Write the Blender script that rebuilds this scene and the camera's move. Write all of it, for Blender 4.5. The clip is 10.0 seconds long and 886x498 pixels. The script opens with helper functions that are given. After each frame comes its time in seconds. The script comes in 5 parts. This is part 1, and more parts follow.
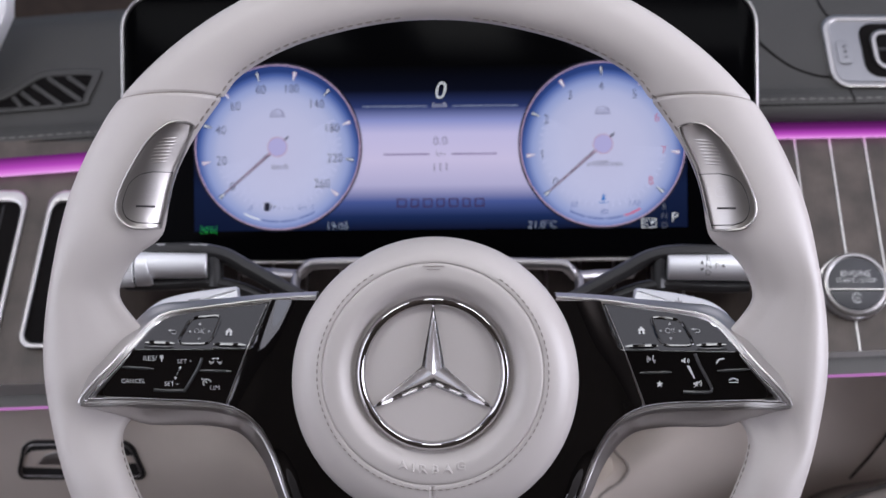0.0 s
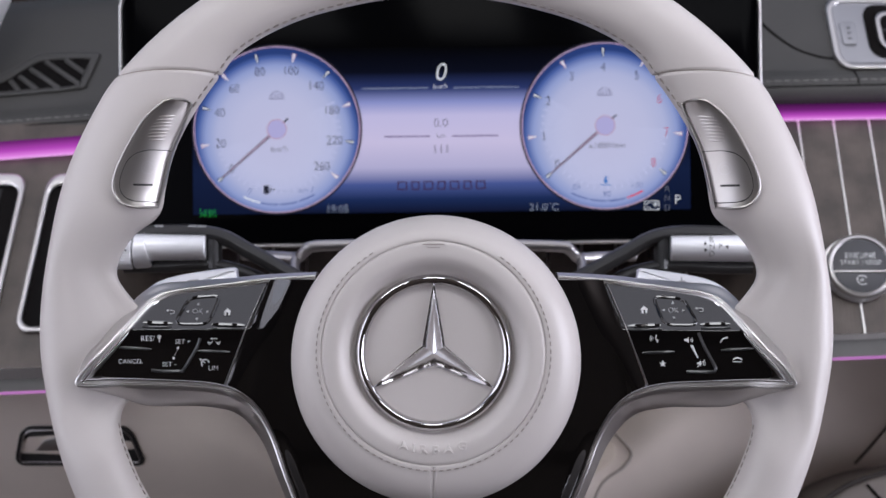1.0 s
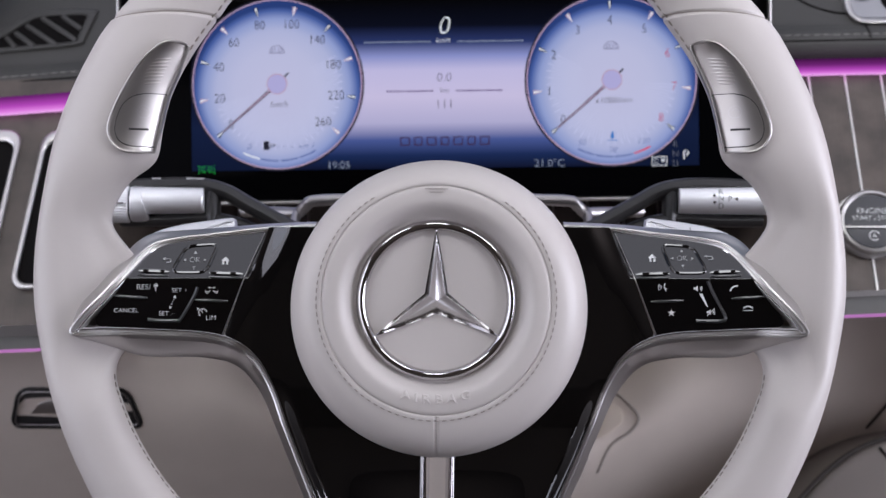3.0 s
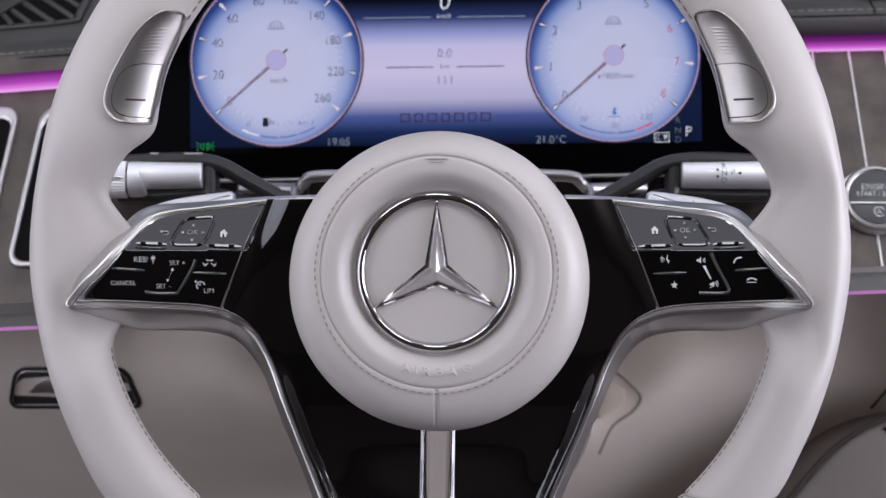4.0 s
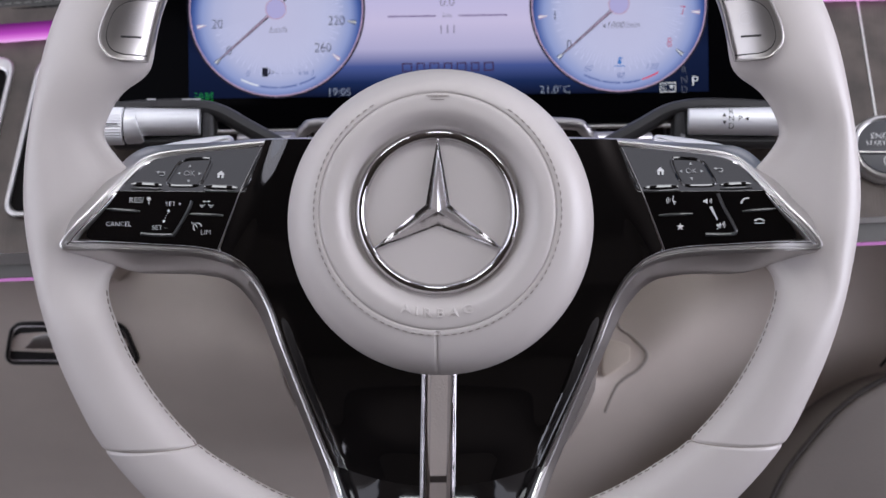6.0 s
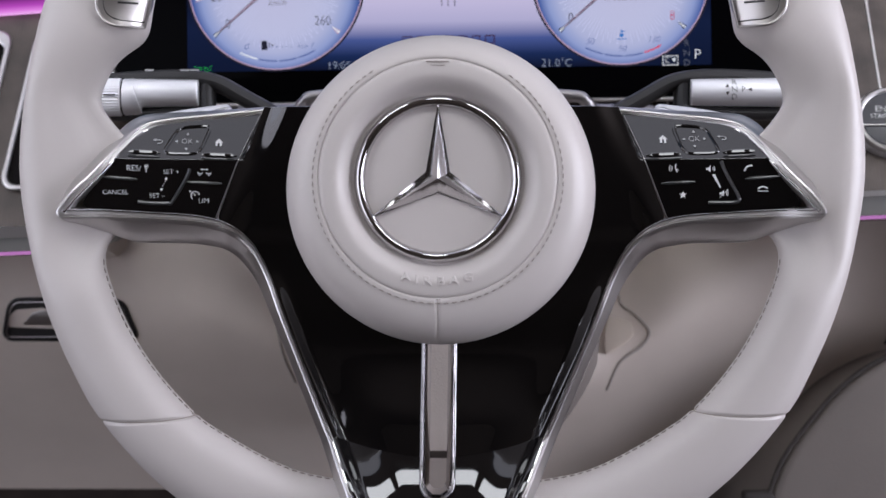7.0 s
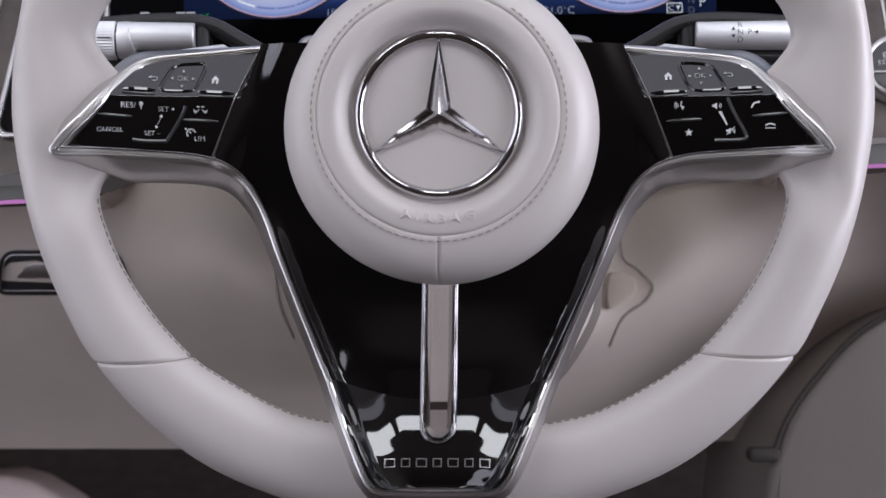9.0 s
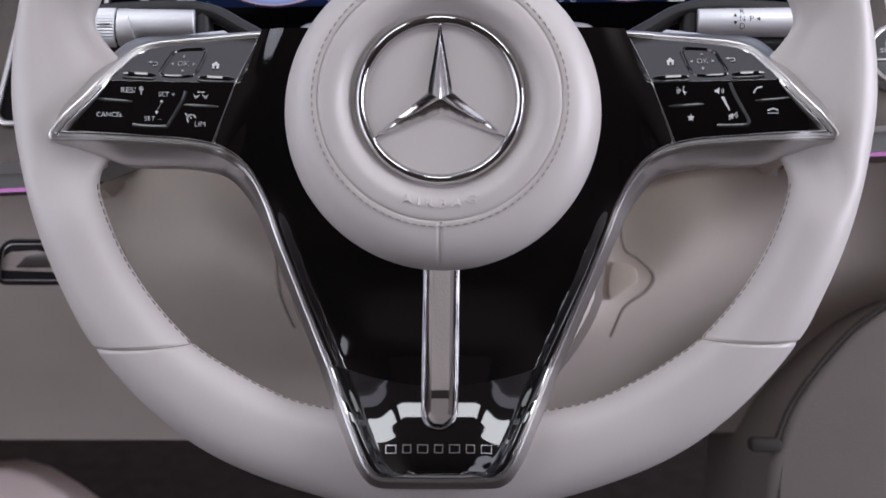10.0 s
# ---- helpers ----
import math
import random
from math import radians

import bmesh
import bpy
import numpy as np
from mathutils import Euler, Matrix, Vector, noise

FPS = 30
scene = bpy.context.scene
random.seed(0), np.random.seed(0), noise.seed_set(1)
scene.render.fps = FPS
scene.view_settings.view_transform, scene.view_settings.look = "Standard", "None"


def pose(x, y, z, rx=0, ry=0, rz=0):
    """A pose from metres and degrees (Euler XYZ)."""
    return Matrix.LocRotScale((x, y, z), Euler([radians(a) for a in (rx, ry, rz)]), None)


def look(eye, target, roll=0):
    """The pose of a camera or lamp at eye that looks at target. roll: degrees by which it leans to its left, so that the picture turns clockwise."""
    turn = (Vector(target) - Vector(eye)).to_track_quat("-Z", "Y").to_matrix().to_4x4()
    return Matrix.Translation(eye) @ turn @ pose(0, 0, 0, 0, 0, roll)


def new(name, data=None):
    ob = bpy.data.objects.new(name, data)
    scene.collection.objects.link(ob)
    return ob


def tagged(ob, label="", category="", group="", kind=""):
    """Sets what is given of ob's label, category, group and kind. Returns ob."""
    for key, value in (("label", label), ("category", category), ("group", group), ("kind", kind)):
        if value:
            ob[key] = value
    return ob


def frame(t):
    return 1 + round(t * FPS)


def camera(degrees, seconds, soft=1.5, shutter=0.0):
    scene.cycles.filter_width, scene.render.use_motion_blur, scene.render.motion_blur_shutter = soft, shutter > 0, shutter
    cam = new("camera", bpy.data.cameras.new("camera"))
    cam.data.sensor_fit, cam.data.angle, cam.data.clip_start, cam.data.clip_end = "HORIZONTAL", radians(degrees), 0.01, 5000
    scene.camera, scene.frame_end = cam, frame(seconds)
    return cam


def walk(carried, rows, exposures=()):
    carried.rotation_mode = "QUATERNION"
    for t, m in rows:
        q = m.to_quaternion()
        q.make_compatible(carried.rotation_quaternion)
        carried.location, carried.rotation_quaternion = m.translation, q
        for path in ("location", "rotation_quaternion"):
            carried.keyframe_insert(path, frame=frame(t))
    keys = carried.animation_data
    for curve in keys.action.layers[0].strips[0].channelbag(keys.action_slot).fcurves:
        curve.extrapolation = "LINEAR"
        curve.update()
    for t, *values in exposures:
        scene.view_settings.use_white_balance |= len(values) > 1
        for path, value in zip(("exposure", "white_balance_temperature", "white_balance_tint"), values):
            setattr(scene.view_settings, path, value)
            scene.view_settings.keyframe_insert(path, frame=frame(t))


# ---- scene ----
cam = camera(28.2, 10.0)
cam.data.dof.use_dof = True
cam.data.dof.focus_distance = 0.82
cam.data.dof.aperture_fstop = 11.5
# the wheel's own frame: x across, y along the column, z up in the wheel's plane; raked and set over the car floor
RAKE, HUB_HEIGHT = 22.0, 0.68
M = pose(0, 0, HUB_HEIGHT, -RAKE, 0, 0)
PATH = [
    (0, (0.006, -0.839, 0.062), (0.0, 1.161, 0.076), 0.2),
    (0.5, (0.007, -0.835, 0.057), (-0.001, 1.165, 0.073), 0.1),
    (1, (0.007, -0.83, 0.051), (-0.002, 1.17, 0.067), 0.1),
    (1.5, (0.008, -0.825, 0.045), (-0.003, 1.175, 0.062), 0.1),
    (2, (0.008, -0.82, 0.038), (-0.004, 1.18, 0.057), 0.1),
    (2.5, (0.008, -0.815, 0.032), (-0.006, 1.185, 0.05), 0.1),
    (4, (0.009, -0.801, 0.012), (-0.009, 1.198, 0.031), 0.0),
    (4.5, (0.01, -0.798, 0.007), (-0.011, 1.202, 0.024), 0.0),
    (5, (0.011, -0.793, 0.0), (-0.012, 1.206, 0.017), 0.0),
    (5.5, (0.011, -0.789, -0.007), (-0.013, 1.211, 0.01), -0.0),
    (7, (0.012, -0.777, -0.028), (-0.016, 1.223, -0.011), 0.0),
    (7.5, (0.011, -0.773, -0.035), (-0.017, 1.227, -0.018), -0.0),
    (8, (0.012, -0.768, -0.041), (-0.018, 1.232, -0.025), 0.0),
    (8.5, (0.013, -0.765, -0.047), (-0.02, 1.235, -0.033), -0.0),
    (9, (0.011, -0.761, -0.054), (-0.016, 1.238, -0.039), 0.0),
    (9.5, (0.011, -0.759, -0.058), (-0.017, 1.241, -0.044), -0.0),
    (10, (0.01, -0.758, -0.061), (-0.016, 1.242, -0.044), -0.0),
]
walk(cam, [(t, M @ look(eye, target, roll)) for t, eye, target, roll in PATH])

# ---- light: an overcast sky, with area lamps added at unseen openings ----
world = bpy.data.worlds.new("sky")
scene.world = world
world.use_nodes = True
wn = world.node_tree
sky = wn.nodes.new("ShaderNodeTexSky")
sky.sky_type, sky.sun_disc = "NISHITA", False
sky.sun_elevation, sky.sun_rotation = radians(50), radians(200)
wn.links.new(sky.outputs[0], wn.nodes["Background"].inputs[0])
wn.nodes["Background"].inputs[1].default_value = 0.06
sun = new("sun", bpy.data.lights.new("sun", "SUN"))
sun.data.energy, sun.data.angle, sun.data.color = 0.5, radians(20), (1.0, 0.97, 0.93)
sun.matrix_world = look((0, -4, 6), (0, 0, 0.6))


def area_lamp(name, eye, target, w, h, watts, color):
    lamp = bpy.data.lights.new(name, "AREA")
    lamp.shape, lamp.size, lamp.size_y, lamp.energy, lamp.color = "RECTANGLE", w, h, watts, color
    ob = new(name, lamp)
    ob.matrix_world = look(eye, target)
    return ob


# side fills as from open doors, added to brighten knee panel and lower rim
area_lamp("added_fill_driver_side", (-0.76, -0.35, 0.90), (0.2, -0.05, 0.68), 1.1, 0.72, 5.4, (0.86, 0.86, 1.0))
area_lamp("added_fill_passenger_side", (1.40, -0.30, 0.90), (0.1, -0.05, 0.68), 1.1, 0.72, 24.0, (0.85, 0.855, 1.0))
# unseen roof strip, added and sized for its reflection in the spoke
area_lamp("added_roof_strip", (0.05, -0.22, 1.31), (0.05, -0.22, 0.0), 1.1, 0.15, 3.7, (0.93, 0.95, 1.0))
area_lamp("daylight_windscreen", (0.2, 0.34, 1.29), (0.2, 0.22, 0.6), 1.5, 0.72, 3.0, (0.95, 0.92, 1.0))


# ---- materials ----
def material(name, color, rough=0.5, metal=0.0, grain=0.0, size=400.0, vary=0.06, broad=25.0, coat=0.0, anis=None, emit=None):
    """Principled surface with broad tone variation and a fine relief."""
    m = bpy.data.materials.new(name)
    m.use_nodes = True
    t = m.node_tree
    b = t.nodes["Principled BSDF"]
    b.inputs["Roughness"].default_value, b.inputs["Metallic"].default_value = rough, metal
    b.inputs["Coat Weight"].default_value = coat
    b.inputs["Coat Roughness"].default_value = 0.03
    tc = t.nodes.new("ShaderNodeTexCoord")
    n1 = t.nodes.new("ShaderNodeTexNoise")
    n1.inputs["Scale"].default_value, n1.inputs["Detail"].default_value = broad, 4
    ramp = t.nodes.new("ShaderNodeValToRGB")
    ramp.color_ramp.elements[0].position, ramp.color_ramp.elements[1].position = 0.3, 0.7
    ramp.color_ramp.elements[0].color = (*[c * (1 - vary) for c in color], 1)
    ramp.color_ramp.elements[1].color = (*[min(1, c * (1 + vary)) for c in color], 1)
    t.links.new(tc.outputs["Object"], n1.inputs["Vector"])
    t.links.new(n1.outputs["Fac"], ramp.inputs["Fac"])
    t.links.new(ramp.outputs["Color"], b.inputs["Base Color"])
    if grain:
        n2 = t.nodes.new("ShaderNodeTexVoronoi" if anis is None else "ShaderNodeTexNoise")
        n2.inputs["Scale"].default_value = size
        src = tc.outputs["Object"]
        if anis:
            mp = t.nodes.new("ShaderNodeMapping")
            mp.inputs["Scale"].default_value = anis
            t.links.new(src, mp.inputs["Vector"])
            src = mp.outputs[0]
        t.links.new(src, n2.inputs["Vector"])
        bump = t.nodes.new("ShaderNodeBump")
        bump.inputs["Strength"].default_value, bump.inputs["Distance"].default_value = grain, 0.0004
        t.links.new(n2.outputs[0], bump.inputs["Height"])
        t.links.new(bump.outputs[0], b.inputs["Normal"])
    if emit:
        b.inputs["Emission Color"].default_value, b.inputs["Emission Strength"].default_value = (*emit[0], 1), emit[1]
    return m


def glow(name, color, strength=1.0):
    m = bpy.data.materials.new(name)
    m.use_nodes = True
    b = m.node_tree.nodes["Principled BSDF"]
    b.inputs["Base Color"].default_value = (0.001, 0.001, 0.001, 1)
    b.inputs["Roughness"].default_value = 0.4
    b.inputs["Specular IOR Level"].default_value = 0.01
    b.inputs["Emission Color"].default_value, b.inputs["Emission Strength"].default_value = (*color, 1), strength
    return m


def glow_ramp(name, stops, axis=None, scale=1.0, shift=(0, 0, 0), strength=1.0):
    """A lit screen area with a colour gradient, along an object axis or outwards from a centre."""
    m = glow(name, (0, 0, 0), strength)
    t = m.node_tree
    b = t.nodes["Principled BSDF"]
    tc = t.nodes.new("ShaderNodeTexCoord")
    mp = t.nodes.new("ShaderNodeVectorMath")
    mp.operation = "SUBTRACT"
    mp.inputs[1].default_value = shift
    t.links.new(tc.outputs["Object"], mp.inputs[0])
    if axis is None:
        ln = t.nodes.new("ShaderNodeVectorMath")
        ln.operation = "LENGTH"
        t.links.new(mp.outputs[0], ln.inputs[0])
        src = ln.outputs["Value"]
    else:
        sp = t.nodes.new("ShaderNodeSeparateXYZ")
        t.links.new(mp.outputs[0], sp.inputs[0])
        src = sp.outputs[axis]
    mul = t.nodes.new("ShaderNodeMath")
    mul.operation = "MULTIPLY"
    mul.inputs[1].default_value = scale
    t.links.new(src, mul.inputs[0])
    ramp = t.nodes.new("ShaderNodeValToRGB")
    e = ramp.color_ramp.elements
    while len(e) < len(stops):
        e.new(0.5)
    for k, (p, c) in enumerate(stops):
        e[k].position, e[k].color = p, (*c, 1)
    t.links.new(mul.outputs[0], ramp.inputs["Fac"])
    t.links.new(ramp.outputs["Color"], b.inputs["Emission Color"])
    return m


WHITE_LEATHER = material("white_leather", (0.545, 0.503, 0.482), 0.40, grain=0.045, size=1500, vary=0.02)
THREAD = material("taupe_thread", (0.31, 0.275, 0.25), 0.7)
SEAM = material("seam_shadow_gap", (0.31, 0.275, 0.245), 0.8)
CHROME = material("polished_chrome", (0.55, 0.535, 0.54), 0.08, 1.0, vary=0.01)
SATIN = material("satin_silver", (0.60, 0.58, 0.575), 0.36, 1.0, vary=0.03)
BRUSHED = material("brushed_silver", (0.93, 0.93, 0.95), 0.52, 1.0, grain=0.15, size=300, anis=(0.1, 4, 4))
SATIN_DARK = material("dark_satin_silver", (0.46, 0.44, 0.44), 0.38, 1.0, vary=0.03)
SWITCH = material("fine_brushed_switch_silver", (0.44, 0.415, 0.40), 0.36, 1.0, grain=0.12, size=500, anis=(0.2, 3, 3), vary=0.03)
VENT_SILVER = material("pale_satin_silver", (0.40, 0.40, 0.42), 0.45, 1.0, vary=0.03)
PIANO = material("piano_black_lacquer", (0.003, 0.0027, 0.003), 0.06, coat=1.0, vary=0.02)
BLACK = material("black_plastic", (0.018, 0.017, 0.018), 0.42, grain=0.1, size=1500)
DARKGREY = material("anthracite_plastic", (0.022, 0.021, 0.021), 0.45, grain=0.1, size=1500)
SCREEN = material("black_screen_glass", (0.0012, 0.0012, 0.0015), 0.12, vary=0.02)
SCREEN.node_tree.nodes["Principled BSDF"].inputs["Specular IOR Level"].default_value = 0.012
GREY_LEATHER = material("grey_dashboard_leather", (0.051, 0.049, 0.046), 0.55, grain=0.25, size=900, vary=0.06)
BEIGE_LEATHER = material("beige_lower_dashboard_leather", (0.62, 0.545, 0.485), 0.55, grain=0.2, size=1000, vary=0.04)
CONSOLE_LEATHER = material("taupe_console_leather", (0.185, 0.16, 0.145), 0.55, grain=0.2, size=1000, vary=0.04)
GREYTHREAD = material("pale_grey_thread", (0.22, 0.21, 0.20), 0.7)
DARK_SEAM = material("dark_seam", (0.007, 0.006, 0.006), 0.9)
DARK_SEAM.node_tree.nodes["Principled BSDF"].inputs["Specular IOR Level"].default_value = 0.1
GAP = material("dark_brown_gap", (0.035, 0.029, 0.026), 0.8)
CARPET = material("dark_brown_carpet", (0.044, 0.031, 0.026), 0.95, grain=0.6, size=700, vary=0.3, broad=60)
HEADLINER = material("taupe_cabin_lining", (0.15, 0.122, 0.10), 0.9, grain=0.2, size=500)
# greyer than the lacquer: light along the key lips is put into the colour
LIT_KEY_EDGE = material("grey_lit_key_edge", (0.030, 0.030, 0.032), 0.28, coat=0.5, vary=0.05)
ICON = material("white_printed_symbol", (0.72, 0.72, 0.72), 0.5)
ICON_GREY = material("grey_printed_symbol", (0.42, 0.42, 0.43), 0.5)
WOOD = material("open_pore_dark_wood", (0.072, 0.057, 0.048), 0.42, grain=0.45, size=90, anis=(14, 1.0, 1.0), vary=0.35, broad=55)
INLAY = material("silver_inlay_line", (0.75, 0.73, 0.70), 0.35, 1.0)
PILLAR = material("white_pillar_trim", (0.78, 0.76, 0.78), 0.6)
# bright line at the foot; its spill on the wood is painted as fading emission
AMBIENT = glow_ramp("purple_strip_and_spill", [(0.0, (0.95, 0.45, 0.97)), (0.10, (0.80, 0.22, 0.82)), (0.26, (0.50, 0.07, 0.54)), (0.55, (0.17, 0.018, 0.19)), (1.0, (0.018, 0.004, 0.02))], axis="X", strength=0.9)
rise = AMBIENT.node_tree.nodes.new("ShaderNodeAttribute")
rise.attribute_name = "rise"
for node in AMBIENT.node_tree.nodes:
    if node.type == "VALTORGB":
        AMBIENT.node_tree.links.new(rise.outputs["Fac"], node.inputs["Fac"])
AMBIENT_LOW = glow("purple_glow_line", (0.75, 0.30, 0.78), 0.6)


# ---- geometry helpers ----
def smooth(a, b, x):
    u = min(1.0, max(0.0, (x - a) / (b - a)))
    return u * u * (3 - 2 * u)


def curve_at(stops, x):
    """Smooth interpolation through (x, value) stops."""
    if x <= stops[0][0]:
        return stops[0][1]
    for k in range(len(stops) - 1):
        (a, va), (b, vb) = stops[k], stops[k + 1]
        if x <= b:
            pa = stops[k - 1] if k else stops[k]
            pb = stops[k + 2] if k + 2 < len(stops) else stops[k + 1]
            ma = (vb - pa[1]) / (b - pa[0]) if b != pa[0] else 0
            mb = (pb[1] - va) / (pb[0] - a) if pb[0] != a else 0
            h, u = b - a, (x - a) / (b - a)
            return (2*u**3 - 3*u*u + 1) * va + (u**3 - 2*u*u + u) * h * ma + (3*u*u - 2*u**3) * vb + (u**3 - u*u) * h * mb
    return stops[-1][1]


def spline(points, n=8, closed=False):
    """Catmull-Rom through points of any dimension."""
    p = [Vector(q) for q in points]
    out, count = [], len(p)
    for k in range(count if closed else count - 1):
        a, b = p[k], p[(k + 1) % count]
        z = p[k - 1] if closed or k else a
        c = p[(k + 2) % count] if closed or k + 2 < count else b
        for i in range(n):
            u = i / n
            out.append(0.5 * ((2 * a) + (b - z) * u + (2 * z - 5 * a + 4 * b - c) * u * u + (3 * a - z - 3 * b + c) * u ** 3))
    if not closed:
        out.append(p[-1])
    return out


def joined(*geos):
    v, f = [], []
    for gv, gf in geos:
        n = len(v)
        v += list(gv)
        f += [tuple(i + n for i in face) for face in gf]
    return v, f


def moved(geo, fn):
    return [fn(*p) for p in geo[0]], geo[1]


def mirrored(geo):
    return [(-p[0], p[1], p[2]) for p in geo[0]], [tuple(reversed(q)) for q in geo[1]]


def grid(fn, nu, nv, wrap_u=False, wrap_v=False):
    v = [fn(i, j) for i in range(nu) for j in range(nv)]
    f = []
    for i in range(nu if wrap_u else nu - 1):
        for j in range(nv if wrap_v else nv - 1):
            a, b = i * nv + j, i * nv + (j + 1) % nv
            c, d = ((i + 1) % nu) * nv + (j + 1) % nv, ((i + 1) % nu) * nv + j
            f.append((a, b, c, d))
    return v, f


def tube(path, r, n=8, closed=False, flat=1.0, taper=None):
    """A round rod along a path; flat squeezes it in y."""
    p = [Vector(q) for q in path]
    v, f = [], []
    for k, q in enumerate(p):
        a = p[k - 1] if closed or k else q
        b = p[(k + 1) % len(p)] if closed or k + 1 < len(p) else q
        d = (b - a).normalized()
        s = d.cross(Vector((0, 1, 0)))
        s = s.normalized() if s.length > 1e-4 else Vector((1, 0, 0))
        w = s.cross(d).normalized()
        rr = r * (taper[k] if taper else 1)
        for j in range(n):
            t = 2 * math.pi * j / n
            v.append(tuple(q + s * rr * math.cos(t) + w * rr * flat * math.sin(t)))
    m = len(p)
    for k in range(m if closed else m - 1):
        for j in range(n):
            f.append((k * n + j, k * n + (j + 1) % n, ((k + 1) % m) * n + (j + 1) % n, ((k + 1) % m) * n + j))
    if not closed:
        f += [tuple(range(n)), tuple(range((m - 1) * n, m * n))]
    return v, f


def inset(outline, d):
    """The outline pulled inwards by d."""
    n, out = len(outline), []
    area = sum(outline[k][0] * outline[(k + 1) % n][1] - outline[(k + 1) % n][0] * outline[k][1] for k in range(n))
    sg = 1 if area > 0 else -1
    for k in range(n):
        a, b = Vector(outline[k - 1]), Vector(outline[(k + 1) % n])
        t = (b - a).normalized()
        out.append((outline[k][0] - sg * t.y * d, outline[k][1] + sg * t.x * d))
    return out


def plate(outline, front, depth, bevel=0.001, hole=None, steps=2):
    """A slab in x, z with a rounded front edge; front is y or a function of x, z. A hole needs an outline of as many points."""
    fy = front if callable(front) else (lambda x, z: front)
    n, v, f, rings = len(outline), [], [], []

    def ring(o, back, src):
        start = len(v)
        v.extend((x, fy(*s) + back, z) for (x, z), s in zip(o, src))
        return start
    for s in range(steps + 1):
        a = math.pi / 2 * s / steps
        o = inset(outline, bevel * (1 - math.sin(a)))
        rings.append(ring(o, bevel * (1 - math.cos(a)), o))
    rings.append(ring(outline, depth, outline))
    if hole:
        inner = [ring(hole, depth, hole)]
        for s in range(steps, -1, -1):
            a = math.pi / 2 * s / steps
            o = inset(hole, -bevel * (1 - math.sin(a)))
            inner.append(ring(o, bevel * (1 - math.cos(a)), o))
        rings = rings + inner
        rings.append(rings[0])
    for a, b in zip(rings, rings[1:]):
        for k in range(n):
            f.append((a + k, a + (k + 1) % n, b + (k + 1) % n, b + k))
    if not hole:
        f += [tuple(range(n)), tuple(range(rings[-1], rings[-1] + n))]
    return v, f


def rrect(cx, cz, w, h, r, n=6):
    out = []
    for k, (sx, sz) in enumerate(((1, 1), (-1, 1), (-1, -1), (1, -1))):
        for i in range(n + 1):
            a = math.pi / 2 * (k + i / n)
            out.append((cx + sx * (w / 2 - r) + r * math.cos(a), cz + sz * (h / 2 - r) + r * math.sin(a)))
    return out


def disc(cx, cz, r, n=48):
    return [(cx + r * math.cos(2 * math.pi * k / n), cz + r * math.sin(2 * math.pi * k / n)) for k in range(n)]


def lathe(profile, cx=0.0, cz=0.0, n=96, cap=True):
    v, f = grid(lambda i, j: (cx + profile[j][0] * math.cos(2 * math.pi * i / n), profile[j][1], cz + profile[j][0] * math.sin(2 * math.pi * i / n)), n, len(profile), wrap_u=True)
    return v, f


def box(x0, x1, y0, y1, z0, z1):
    v = [(x, y, z) for x in (x0, x1) for y in (y0, y1) for z in (z0, z1)]
    return v, [(0, 1, 3, 2), (4, 6, 7, 5), (0, 4, 5, 1), (2, 3, 7, 6), (0, 2, 6, 4), (1, 5, 7, 3)]


def lettering(body, size, wide=1.0, shear=0.0, deep=0.0):
    """Flat letters centred on the origin, in x, z."""
    c = bpy.data.curves.new("lettering", "FONT")
    c.body, c.size, c.align_x, c.align_y, c.shear, c.resolution_u = body, size, "CENTER", "CENTER", shear, 3
    c.extrude, c.bevel_depth, c.bevel_resolution, c.offset = deep, deep * 0.6, 1, 0.0 if deep else -0.014 * size
    ob = new("lettering", c)
    me = bpy.data.meshes.new_from_object(ob.evaluated_get(bpy.context.evaluated_depsgraph_get()))
    geo = [(p.co.x * wide, -p.co.z, p.co.y) for p in me.vertices], [tuple(q.vertices) for q in me.polygons]
    bpy.data.objects.remove(ob)
    bpy.data.curves.remove(c)
    bpy.data.meshes.remove(me)
    return geo


def placed(geo, x, z, front, lift=0.0004, turn=0.0):
    """Lays flat x, z geometry on a surface y = front(x, z)."""
    fy = front if callable(front) else (lambda a, b: front)
    c, s = math.cos(radians(turn)), math.sin(radians(turn))
    return moved(geo, lambda a, b, d: (x + a * c - d * s, b + fy(x + a * c - d * s, z + a * s + d * c) - lift, z + a * s + d * c))


def mesh_of(name, geo, mat, sharp=40):
    me = bpy.data.meshes.new(name)
    me.from_pydata([tuple(p) for p in geo[0]], [], geo[1])
    me.materials.append(mat)
    bm = bmesh.new()
    bm.from_mesh(me)
    bmesh.ops.recalc_face_normals(bm, faces=bm.faces)
    bm.to_mesh(me)
    bm.free()
    me.polygons.foreach_set("use_smooth", [True] * len(me.polygons))
    me.set_sharp_from_angle(angle=radians(sharp))
    return me


def part(name, geo, mat, parent, label="", sharp=40):
    ob = new(name, mesh_of(name, geo, mat, sharp))
    ob.parent = parent
    return tagged(ob, label)


def thing(name, label, category, m=None, group="", kind=""):
    ob = new(name)
    ob.empty_display_size = 0.02
    ob.matrix_world = M if m is None else m
    return tagged(ob, label, category, group, kind)


def solid(name, geo, mat, label, category, m=None, group="", kind="", sharp=40):
    ob = new(name, mesh_of(name, geo, mat, sharp))
    ob.matrix_world = M if m is None else m
    return tagged(ob, label, category, group, kind)


